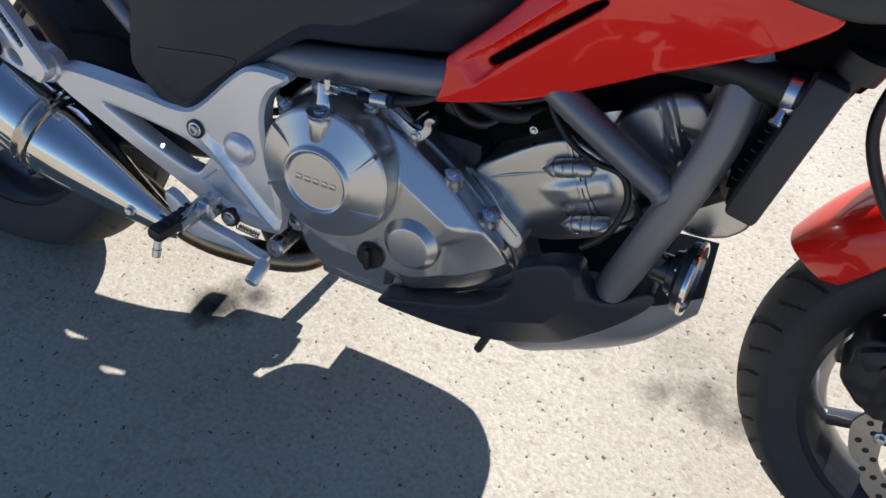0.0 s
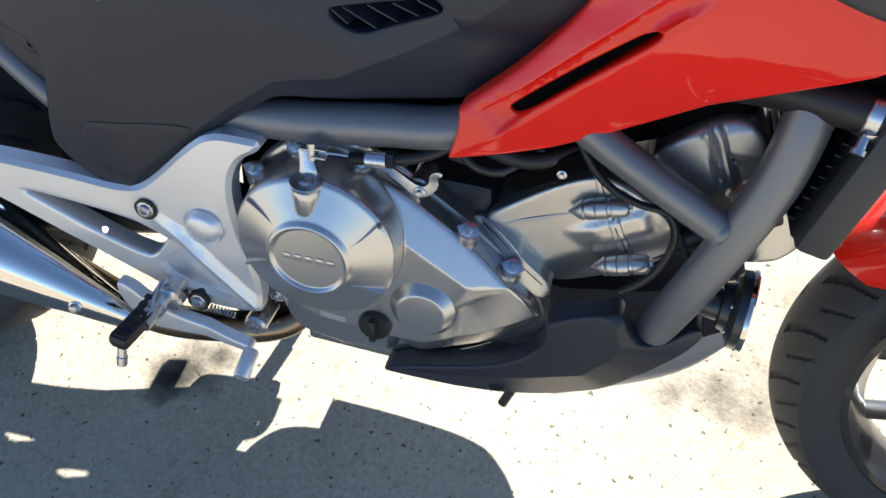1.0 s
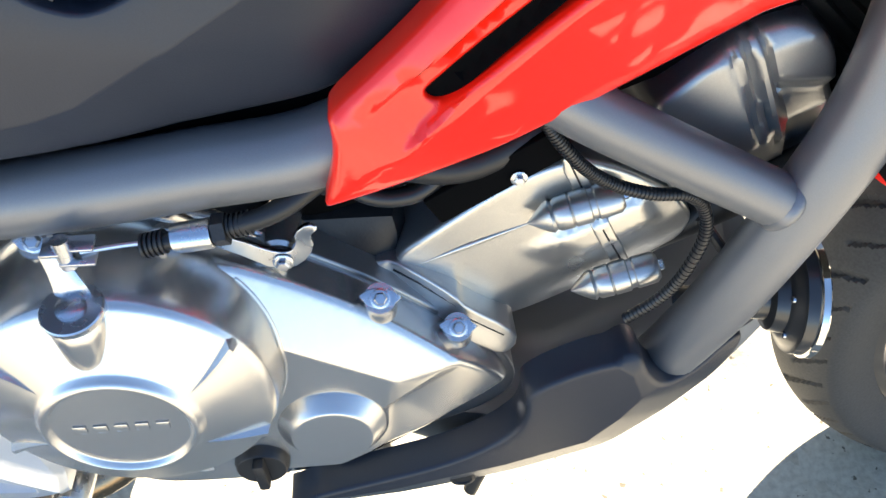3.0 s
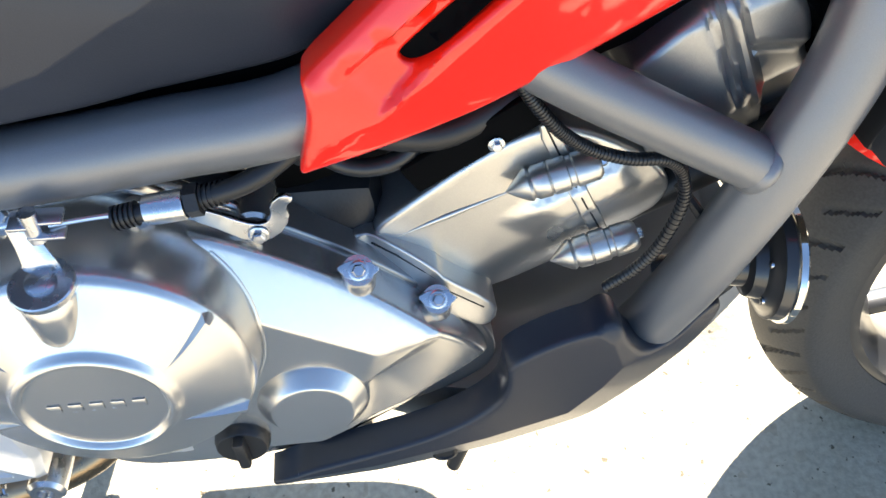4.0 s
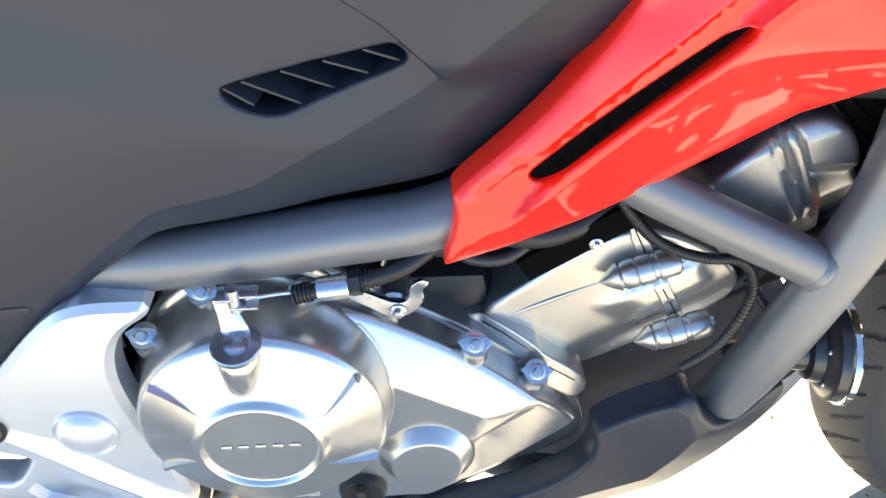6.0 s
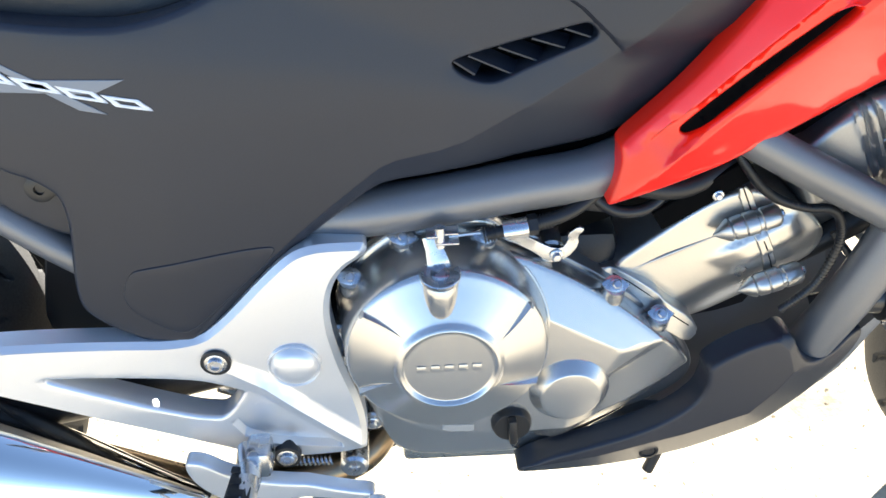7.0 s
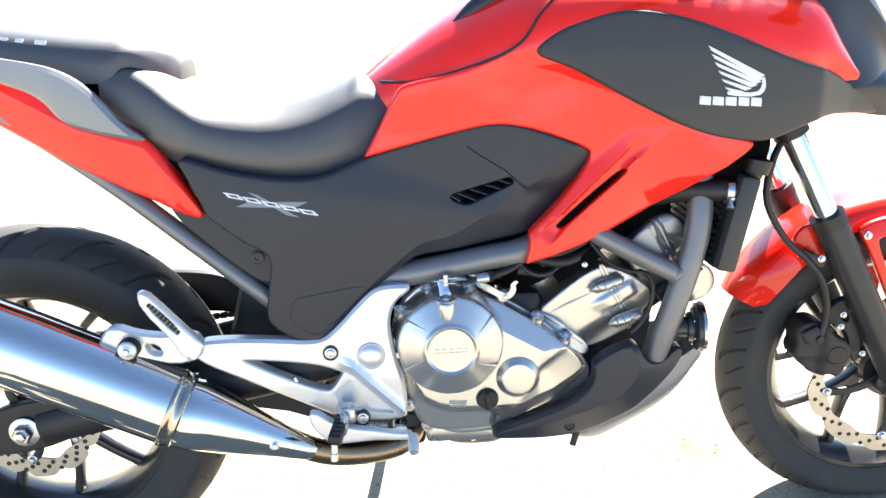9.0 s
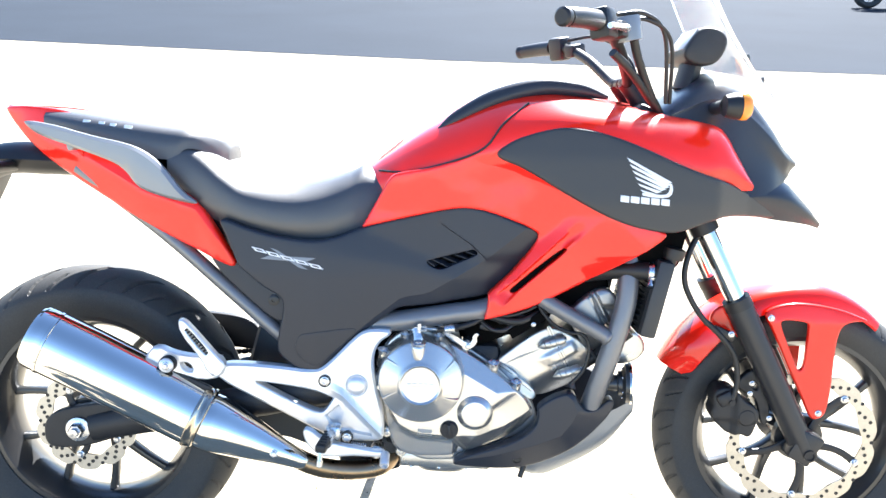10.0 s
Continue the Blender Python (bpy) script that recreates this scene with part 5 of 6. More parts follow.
BLADE = [(0.770, 0.7760), (0.790, 0.7620), (0.8109, 0.7484), (0.8285, 0.7368), (0.8374, 0.7285), (0.8503, 0.7165), (0.860, 0.7055)]


def side_depth(x, z):
    """The side cover: a band tilted to the sky, a proud blade ahead of the vent, and an undercut below the lip."""
    d = 0.166 - 0.022 * max(0.0, min(1.0, (x - 0.52) / 0.22)) + 0.010 * max(0.0, min(1.0, (x - 0.79) / 0.07))
    low, high = on_line(x, BAND_LOW), on_line(x, BAND_TOP)
    d -= 0.11 * min(max(0.0, z - low), high - low) * step(x, 0.40, 0.58)
    d += 0.03 * max(0.0, z - high) * step(x, 0.40, 0.52)
    d -= 0.06 * max(0.0, min(low, 0.672) - z)
    d += 0.0060 * step((z - on_line(x, BLADE)) * 0.80, -0.0012, 0.0012) * step(z, 0.700, 0.716) * step(x, 0.76, 0.79)
    under = on_line(x, LIP) - z
    if under > 0:
        d -= (0.45 - 0.09 * step(x, 0.64, 0.72)) * under * step(x, 0.515, 0.56)
    return d - 0.06 * max(0.0, 0.42 - x)


VENT = [(0.7400, 0.6977), (0.7430, 0.7012), (0.7644, 0.7065), (0.7984, 0.7155), (0.8283, 0.7245), (0.8350, 0.7255), (0.8420, 0.7195), (0.8405, 0.7145), (0.8205, 0.7050), (0.7974, 0.6945), (0.7779, 0.6852), (0.7664, 0.6830), (0.7553, 0.6857), (0.7446, 0.6913)]
for side in (-1, 1):
    def put(shape):
        return shape if side < 0 else flipped(shape)
    fine = 1.0 if side < 0 else 1.8
    red_side = part("side_shroud", put(panel(SHROUD, shroud_depth, 0.022, 0.0045, 0.0052 * fine, holes=[SLOT], hole_radius=0.0025, creases=[slot_line(o, -0.03, 0.16) for o in (0.0110, -0.0110, -0.0172)] + [[(0.858, 0.5975), *slot_line(-0.0168, -0.01, 0.0)[:1]]] if side < 0 else ())), RED, bike, "glossy red side shroud with a long slot")
    # near-black sheets behind slot and cover edge paint in the shade inside
    part("slot_shade", put(panel(slot_line(0.0105, -0.008, 0.150) + slot_line(-0.0105, -0.008, 0.150)[::-1], lambda x, z: shroud_depth(x, z) - 0.0040, 0.004, 0.001, 0.004)), GAP_SHADE, red_side)
    part("cover_gap_shade", put(panel([(0.600, 0.570), (0.640, 0.640), (0.885, 0.670), (0.885, 0.588), (0.760, 0.572), (0.650, 0.552)], lambda x, z: 0.108, 0.004, 0.003, 0.03)), GAP_SHADE, bike)
    side_cover = part("side_cover", put(panel(COVER_SIDE, side_depth, 0.024, 0.005, 0.009 * fine, holes=[VENT], hole_radius=0.002, creases=[LIP, [(x - 0.0010, z - 0.0012) for x, z in BLADE], [(x + 0.0010, z + 0.0012) for x, z in BLADE]] if side < 0 else ())), BLACK_PLASTIC, bike, "matt black plastic side cover with a vent")
    # sheet behind the louvres, its shade painted as near-black
    part("vent_shade", put(panel([(0.728, 0.688), (0.735, 0.710), (0.84, 0.738), (0.858, 0.722), (0.79, 0.676), (0.75, 0.672)], lambda x, z: side_depth(x, z) - 0.026, 0.004, 0.003, 0.02)), GAP_SHADE, side_cover)
    for (x0, z0), (x1, z1) in (((0.742, 0.6985), (0.757, 0.6880)), ((0.7523, 0.7020), (0.7834, 0.6875)), ((0.7738, 0.7070), (0.8021, 0.6960)), ((0.7968, 0.7135), (0.8203, 0.7058)), ((0.8188, 0.7205), (0.8373, 0.7140))):
        # a louvre blade, its front edge just inside the opening
        rows = []
        for x_, z_ in ((x0, z0), ((x0 + x1) / 2, (z0 + z1) / 2), (x1, z1)):
            front = -side_depth((x0 + x1) / 2, (z0 + z1) / 2) + 0.0035
            rows.append([(x_ - 0.0005, front, z_ - 0.0005), (x_ + 0.0005, front, z_ + 0.0005), (x_ + 0.0075, front + 0.017, z_ + 0.0035), (x_ + 0.0062, front + 0.017, z_ + 0.0024), (x_ - 0.0005, front, z_ - 0.0005)])
        part("vent_slat", put(loft(rows)), BLACK_PLASTIC, side_cover)
    part("lower_inset", put(panel([(0.472, 0.512), (0.484, 0.546), (0.500, 0.550), (0.590, 0.5615), (0.604, 0.556), (0.556, 0.512), (0.522, 0.480), (0.505, 0.482)], lambda x, z: side_depth(x, z) + 0.0012, 0.005, 0.0012, 0.010 * fine, rounds=2)), BLACK_PLASTIC, side_cover)
    if side < 0:
        part("rear_infill", put(panel([(0.300, 0.745), (0.355, 0.700), (0.430, 0.640), (0.470, 0.615), (0.468, 0.580), (0.440, 0.560), (0.380, 0.610), (0.300, 0.690)], lambda x, z: 0.135, 0.01, 0.004, 0.02 * fine)), BLACK_PLASTIC, side_cover)
part("trim_screw", lathe([(0.011, 0.0), (0.011, 0.002), (0.008, 0.003), (0.004, 0.003), (0.0035, 0.001), (0.0, 0.001)], 20), CABLE, bike, at=Matrix.Translation((0.430, -0.1365, 0.612)))

# model marks on the side cover: slanted bars in white over a grey cross
for k in range(5):
    x0, z0 = 0.3935 + k * 0.0277, 0.7270 - k * 0.0076
    wd, slant = 0.0235, 0.0060
    for lift, tall in ((0.0, 0.0026), (-0.0062, 0.0026)):
        q = x0 - lift * 0.9
        part("model_mark", panel([(q, z0 + lift), (q + wd, z0 + lift - 0.0052), (q + wd + slant * 0.4, z0 + lift - 0.0052 - tall), (q + slant * 0.4, z0 + lift - tall)], lambda x, z: side_depth(x, z) + 0.0012, 0.0022, 0.0004, 0.012, rounds=0), WHITE_MARK, bike, "white slanted stroke of the model mark")
    for q in (x0, x0 + wd - 0.0055):
        part("model_mark", panel([(q + 0.0010, z0 - 0.0012 - (q - x0) * 0.22), (q + 0.0062, z0 - 0.0024 - (q - x0) * 0.22), (q + 0.0130, z0 - 0.0088 - (q - x0) * 0.22), (q + 0.0078, z0 - 0.0076 - (q - x0) * 0.22)], lambda x, z: side_depth(x, z) + 0.0011, 0.0022, 0.0004, 0.012, rounds=0), WHITE_MARK, bike)
for m_ in ([(0.430, 0.726), (0.445, 0.721), (0.506, 0.682), (0.488, 0.686)], [(0.411, 0.703), (0.430, 0.710), (0.522, 0.706), (0.500, 0.697)]):
    part("model_cross", panel(m_, lambda x, z: side_depth(x, z) + 0.0008, 0.0022, 0.0004, 0.012, rounds=0), GREY_MARK, bike, "grey cross shaped mark")

# black side pads reaching forward into the beak
PAD = [(0.872, 0.918), (0.880, 0.930), (0.915, 0.952), (0.990, 0.974), (1.060, 0.967), (1.145, 0.938), (1.240, 0.896), (1.340, 0.866), (1.420, 0.826), (1.478, 0.794), (1.478, 0.790), (1.400, 0.798), (1.320, 0.806), (1.270, 0.790), (1.235, 0.776), (1.200, 0.772), (1.108, 0.791), (1.000, 0.848), (0.924, 0.893), (0.880, 0.908)]


def pad_depth(x, z):
    d = 0.186 + 0.034 * math.sin(max(0.0, min(1.0, (x - 0.86) / 0.52)) * math.pi)
    if x > 1.30:
        d -= 0.55 * (x - 1.30)
    return d - 0.009 - 0.10 * max(0.0, 0.83 - z) - 0.10 * max(0.0, z - 0.915)


for side in (-1, 1):
    fine = 1.0 if side < 0 else 1.8
    shape = panel(PAD, pad_depth, 0.022, 0.006, 0.011 * fine)
    pad = part("side_pad", shape if side < 0 else flipped(shape), PAD_BLACK, bike, "matt black side panel with a silver wing emblem" if side < 0 else "matt black side panel")
# wing emblem: feathers as slanted strips, and a row of plain bars beneath
for k in range(6):
    u = k / 5
    xa, za = 1.115 + 0.028 * u, 0.918 - 0.060 * u
    xb, zb = 1.204 - 0.030 * u * u, 0.872 - 0.022 * u
    part("wing_feather", panel([(xa, za), (xa + 0.005, za - 0.0075 + 0.003 * u), (xb - 0.010, zb - 0.0030), (xb, zb)], lambda x, z: pad_depth(x, z) + 0.0014, 0.002, 0.0004, 0.012, rounds=0), WHITE_MARK, bike, "silver feather of the wing emblem")
part("wing_root", panel([(1.146, 0.852), (1.150, 0.845), (1.196, 0.8415), (1.207, 0.852), (1.2045, 0.869), (1.1990, 0.871), (1.2005, 0.856), (1.192, 0.8475), (1.160, 0.8505)], lambda x, z: pad_depth(x, z) + 0.0014, 0.002, 0.0004, 0.008, rounds=1), WHITE_MARK, bike, "silver curved root of the wing emblem")
for k in range(5):
    x0 = 1.107 + k * 0.0195
    z0 = 0.848 - k * 0.0014
    part("emblem_bar", panel([(x0, z0 - 0.001), (x0 + 0.0165, z0 - 0.003), (x0 + 0.0165, z0 - 0.0155), (x0, z0 - 0.0135)], lambda x, z: pad_depth(x, z) + 0.0014, 0.002, 0.0004, 0.012, rounds=0), WHITE_MARK, bike, "silver bar of the maker's mark")

# front cowl, beak, lamp and screen
NOSE = [
    (1.185, [(0.0, 1.000), (0.080, 0.998), (0.120, 0.985), (0.122, 0.975), (0.128, 0.930), (0.125, 0.870)]),
    (1.235, [(0.0, 1.034), (0.085, 1.030), (0.120, 1.008), (0.123, 0.998), (0.130, 0.935), (0.128, 0.850)]),
    (1.300, [(0.0, 1.083), (0.082, 1.066), (0.114, 1.034), (0.118, 1.022), (0.131, 0.950), (0.136, 0.840)]),
    (1.345, [(0.0, 1.082), (0.079, 1.056), (0.108, 1.022), (0.113, 1.009), (0.126, 0.940), (0.137, 0.840)]),
    (1.390, [(0.0, 1.055), (0.073, 1.028), (0.099, 0.995), (0.104, 0.981), (0.110, 0.922), (0.131, 0.840)]),
    (1.436, [(0.0, 1.003), (0.063, 0.980), (0.087, 0.955), (0.091, 0.941), (0.090, 0.904), (0.108, 0.848)]),
    (1.470, [(0.0, 0.952), (0.050, 0.938), (0.071, 0.922), (0.075, 0.911), (0.068, 0.886), (0.072, 0.866)]),
    (1.488, [(0.0, 0.929), (0.040, 0.923), (0.056, 0.913), (0.060, 0.903), (0.052, 0.888), (0.050, 0.880)]),
    (1.504, [(0.0, 0.910), (0.030, 0.908), (0.042, 0.905), (0.045, 0.900), (0.040, 0.896), (0.030, 0.894)]),
]
nose = part("front_cowl", hull(NOSE, 5, 6), BLACK_PLASTIC, bike, "matt black front cowl behind the screen")
BEAK = [(1.24, [(0, 0.85), (0.09, 0.845), (0.150, 0.81), (0.12, 0.785)]), (1.36, [(0, 0.88), (0.08, 0.870), (0.135, 0.84), (0.10, 0.800)]), (1.46, [(0, 0.882), (0.066, 0.872), (0.105, 0.836), (0.085, 0.788)]), (1.53, [(0, 0.828), (0.046, 0.820), (0.070, 0.800), (0.055, 0.777)]), (1.570, [(0, 0.786), (0.026, 0.781), (0.036, 0.775), (0.028, 0.766)])]
part("beak", hull(BEAK, 5, 6), BLACK_PLASTIC, nose)
part("headlamp", hull([(1.470, [(0, 0.886), (0.045, 0.884), (0.058, 0.876), (0.050, 0.866)]), (1.496, [(0, 0.884), (0.026, 0.883), (0.034, 0.878), (0.028, 0.872)])], 3, 5), GREY_RAIL, nose, "clear headlamp under the nose")
screen_rows = []
for k in range(13):
    w = (k / 12 - 0.5) * 2
    y = 0.140 * w
    bow = 0.046 * w * w
    screen_rows.append([(1.452 - bow - 0.150 * u - 0.012 * math.sin(math.pi * u), y * (1 - 0.20 * u), 1.032 + 0.245 * u) for u in np.linspace(0, 1, 9)])
inner = [[(x - 0.004, y, z - 0.001) for x, y, z in row] for row in screen_rows]
sv, sf = loft(screen_rows, False)
iv, inf = loft(inner, False)
rim_faces = []
n_, off = 9, len(sv)
for i in range(12):
    for e in (0, n_ - 1):
        a, b = i * n_ + e, (i + 1) * n_ + e
        rim_faces.append((a, b, b + off, a + off))
for k in range(n_ - 1):
    for r_ in (0, 12):
        a, b = r_ * n_ + k, r_ * n_ + k + 1
        rim_faces.append((a, b, b + off, a + off))
screen = part("windscreen", (sv + iv, sf + [tuple(i + off for i in f) for f in inf] + rim_faces), GLASS, bike, "clear curved windscreen")
screen.visible_shadow = False
for u_ in (0.16, 0.34):
    part("screen_bolt", lathe([(0.006, -0.003), (0.006, 0.003), (0.0, 0.004)], 14, m=frame_of((1.452 - 0.046 * 0.36 - 0.150 * u_ - 0.012 * math.sin(math.pi * u_), -0.084 * (1 - 0.2 * u_), 1.032 + 0.245 * u_), (0.75, -0.62, 0.25))), DARK_METAL, screen)
meter = part("instrument_pod", panel([(1.248, 1.120), (1.262, 1.150), (1.288, 1.177), (1.325, 1.169), (1.341, 1.148), (1.326, 1.108), (1.300, 1.095), (1.260, 1.103)], lambda x, z: 0.066 - 0.10 * abs(z - 1.135), 0.130, 0.006, 0.012), SOFT_BLACK, bike, "black instrument pod behind the screen")
part("display_face", block((0.003, 0.108, 0.050), 0.001, pose(1.2655, 0, 1.1505, 0, 34, 0)), GREY_RAIL, meter)
part("pod_stay", tube([(1.286, 0, 1.108), (1.272, 0, 1.050)], 0.022, 14, flat=1.8), SOFT_BLACK, meter)
for side in (-1, 1):
    stalk = part("turn_signal", joined(tube([(1.300, side * 0.125, 1.012), (1.305, side * 0.170, 1.016), (1.307, side * 0.190, 1.016)], [0.012, 0.014, 0.020], 14, straight=True), lathe([(0.020, -0.018), (0.025, 0.0), (0.024, 0.014), (0.0, 0.014)], 24, m=frame_of((1.310, side * 0.205, 1.016), (1, 0, 0)))), SOFT_BLACK, bike, "black turn signal with an amber lens")
    part("lens", lathe([(0.0255, 0.010), (0.0265, 0.014), (0.0260, 0.022), (0.020, 0.029), (0.0, 0.032)], 24, m=frame_of((1.310, side * 0.205, 1.016), (1, 0, 0))), ORANGE, stalk)

# handlebar
bar_line = [(0.958, 0.390, 1.150), (1.000, 0.340, 1.154), (1.050, 0.265, 1.154), (1.095, 0.175, 1.122), (1.136, 0.080, 1.068), (1.142, 0.030, 1.062)]
full_line = [(x, -y, z) for x, y, z in bar_line] + [(x, y, z) for x, y, z in bar_line[::-1]]
handlebar = part("handlebar", tube(full_line, 0.0115, 16), SOFT_BLACK, bike, "black handlebar with grips, levers and cables")
for side in (-1, 1):
    part("grip", tube([(0.968, side * 0.378, 1.151), (1.000, side * 0.340, 1.154), (1.030, side * 0.297, 1.155)], [0.016, 0.0165, 0.0175], 18), SOFT_BLACK, handlebar)
    part("bar_end", lathe([(0.014, 0.0), (0.016, 0.004), (0.016, 0.014), (0.012, 0.018), (0.0, 0.018)], 20, m=frame_of((0.968, side * 0.378, 1.151), (-0.64, side * 0.77, -0.06))), DARK_METAL, handlebar)
    part("switch_box", block((0.040, 0.045, 0.055), 0.008, pose(1.046, side * 0.274, 1.152, 0, -10, side * 35)), SOFT_BLACK, handlebar)
    part("control_lever", tube([(1.085, side * 0.235, 1.150), (1.085, side * 0.29, 1.145), (1.040, side * 0.37, 1.140)], [0.008, 0.006, 0.005], 10), STEEL, handlebar)
    part("lever_clamp", block((0.045, 0.030, 0.030), 0.006, pose(1.075, side * 0.228, 1.145, 0, -10, side * 35)), SOFT_BLACK, handlebar)
    part("bar_riser", tube([(1.190, side * 0.045, 1.000), (1.142, side * 0.045, 1.064)], 0.020, 14), SOFT_BLACK, handlebar)
part("top_clamp", block((0.09, 0.22, 0.03), 0.010, pose(1.195, 0, 0.990, 0, 25, 0)), DARK_METAL, handlebar)
part("reservoir", lathe([(0.024, -0.02), (0.026, 0.018), (0.024, 0.024), (0.0, 0.025)], 24, m=frame_of((1.105, -0.200, 1.150), (-0.2, 0, 1))), GREY_RAIL, handlebar)
for pts in ([(1.08, -0.22, 1.175), (1.135, -0.20, 1.180), (1.185, -0.16, 1.145), (1.205, -0.12, 1.02)], [(1.08, -0.21, 1.165), (1.145, -0.19, 1.170), (1.20, -0.15, 1.135), (1.215, -0.11, 1.02)], [(1.06, 0.25, 1.17), (1.13, 0.22, 1.175), (1.19, 0.15, 1.12), (1.21, 0.10, 1.02)]):
    part("control_cable", tube(pts, 0.0040, 10), SOFT_BLACK, handlebar)
for pts in ([(1.120, -0.190, 1.135), (1.135, -0.170, 1.100), (1.170, -0.130, 1.040), (1.200, -0.10, 1.000)], [(1.080, -0.200, 1.110), (1.120, -0.170, 1.080), (1.165, -0.130, 1.035), (1.200, -0.10, 1.000)]):
    part("brake_line", tube(pts, 0.0085, 12), SOFT_BLACK, handlebar)

# --- fork, brake and front fender
def fork_x(z):
    return 1.390 + (0.610 - z) * 0.522


for side in (-1, 1):
    y = side * 0.103
    fork = part("fork_leg", tube([(fork_x(0.612), y, 0.612), (fork_x(0.60), y, 0.60), (fork_x(0.42), y, 0.42), (fork_x(0.30), y, 0.30), (fork_x(0.272), y, 0.272)], [0.0285, 0.0285, 0.0275, 0.0265, 0.022], 24, per=6), FORK_BLACK, bike, "black fork leg with a chrome stanchion")
    part("stanchion", tube([(fork_x(0.60), y, 0.60), (fork_x(0.90), y, 0.90)], 0.0205, 28, straight=True), CHROME, fork)
    part("dust_seal", tube([(fork_x(0.605), y, 0.605), (fork_x(0.625), y, 0.625)], 0.0295, 24, straight=True), SOFT_BLACK, fork)
    part("lower_clamp", tube([(fork_x(0.765), y, 0.765), (fork_x(0.81), y, 0.81)], 0.0290, 24, straight=True), DARK_METAL, fork)
    part("fork_foot", block((0.053, 0.042, 0.070), 0.005, pose(1.552, side * 0.106, 0.303, 0, 27.6, 0)), FORK_BLACK, fork)
    part("axle_end", lathe([(0.013, 0.0), (0.013, 0.004), (0.009, 0.004), (0.008, 0.001), (0.0, 0.001)], 24, m=frame_of((1.560, side * 0.1285, 0.288), (0, side, 0))), DARK_METAL, fork)
part("steering_stem", block((0.05, 0.21, 0.035), 0.008, pose(fork_x(0.785) - 0.012, 0, 0.785, 0, 27, 0)), DARK_METAL, bike)
caliper = part("brake_caliper", panel([(1.366, 0.426), (1.356, 0.416), (1.353, 0.399), (1.357, 0.384), (1.351, 0.368), (1.358, 0.350), (1.372, 0.339), (1.384, 0.326), (1.402, 0.321), (1.417, 0.326), (1.430, 0.318), (1.441, 0.326), (1.447, 0.350), (1.452, 0.374), (1.440, 0.392), (1.418, 0.402), (1.404, 0.420), (1.386, 0.428)], lambda x, z: 0.106 + 0.010 * step(x, 1.394, 1.406) - 0.15 * max(0.0, 1.370 - x) + 0.004 * step(z, 0.352, 0.358), 0.05, 0.005, 0.006), DARK_METAL, bike, "black front brake caliper")
part("caliper_piston_cap", lathe([(0.019, 0.100), (0.019, 0.1185), (0.016, 0.1215), (0.0, 0.1222)], 28, m=Matrix.Translation((1.424, 0, 0.366))), DARK_METAL, caliper)
part("caliper_bridge", block((0.034, 0.058, 0.030), 0.007, pose(1.378, -0.090, 0.404, 0, -30, 0)), DARK_METAL, caliper)
part("caliper_carrier", panel([(1.398, 0.428), (1.424, 0.462), (1.452, 0.468), (1.478, 0.420), (1.480, 0.340), (1.462, 0.338), (1.450, 0.400), (1.424, 0.412)], lambda x, z: 0.096, 0.014, 0.004, 0.010, holes=[[(1.432, 0.438), (1.444, 0.440), (1.452, 0.420), (1.440, 0.422)]]), DARK_METAL, caliper)
part("hose_joint", lathe([(0.009, 0.0), (0.009, 0.012), (0.006, 0.013), (0.006, 0.018), (0.0, 0.018)], 18, m=Matrix.Translation((1.390, -0.104, 0.398))), DARK_METAL, caliper)
for x, z in ((1.430, 0.441), (1.473, 0.364), (1.428, 0.418)):
    bolt(caliper, x, -0.112, z, 0.62)
part("brake_hose", tube([(1.305, -0.095, 0.775), (1.275, -0.115, 0.715), (1.272, -0.120, 0.655), (1.308, -0.120, 0.590), (1.352, -0.118, 0.548), (1.385, -0.115, 0.505), (1.398, -0.114, 0.450), (1.392, -0.114, 0.402)], 0.0062, 14), SOFT_BLACK, bike, "black rubber brake hose")
part("hose_guide", block((0.050, 0.012, 0.018), 0.004, pose(1.362, -0.112, 0.550, 0, 25, 0)), SOFT_BLACK, bike)
bolt(caliper, 1.376, -0.118, 0.550, 0.7)


def fender_shape():
    rows = []
    for k in range(29):
        a = radians(60.0 + 93.5 * k / 28)
        tail = max(0.0, (k - 16) / 12)
        nose_ = max(0.0, (8 - k) / 8)
        hw = (0.074 - 0.016 * nose_) * (1.0 - 0.42 * max(0.0, (k - 22) / 6) ** 2.5)
        row = []
        for j in range(17):
            w = (j / 16 - 0.5) * 2
            drop = (0.036 + 0.022 * tail) * (abs(w) ** 3.0) + 0.006 * w * w
            r = 0.341 - 0.032 * nose_ ** 1.4 - drop * (1 - 0.45 * nose_)
            yy = hw * (math.sin(w * math.pi / 2 * 0.98))
            row.append((FRONT.x + r * math.cos(a), yy, FRONT.z + r * math.sin(a)))
        rows.append(row)
    inner_rows = []
    for row in rows:
        inner_rows.append([(FRONT.x + (x - FRONT.x) * 0.988, y * 0.95, FRONT.z + (z - FRONT.z) * 0.988) for x, y, z in row])
    a, b = loft(rows, False), loft(inner_rows, False)
    v, f = joined(a, b)
    n, off = 17, len(a[0])
    for i in range(28):
        for e in (0, 16):
            f.append((i * n + e, (i + 1) * n + e, (i + 1) * n + e + off, i * n + e + off))
    for j in range(16):
        for r in (0, 28):
            f.append((r * n + j, r * n + j + 1, r * n + j + 1 + off, r * n + j + off))
    return v, f


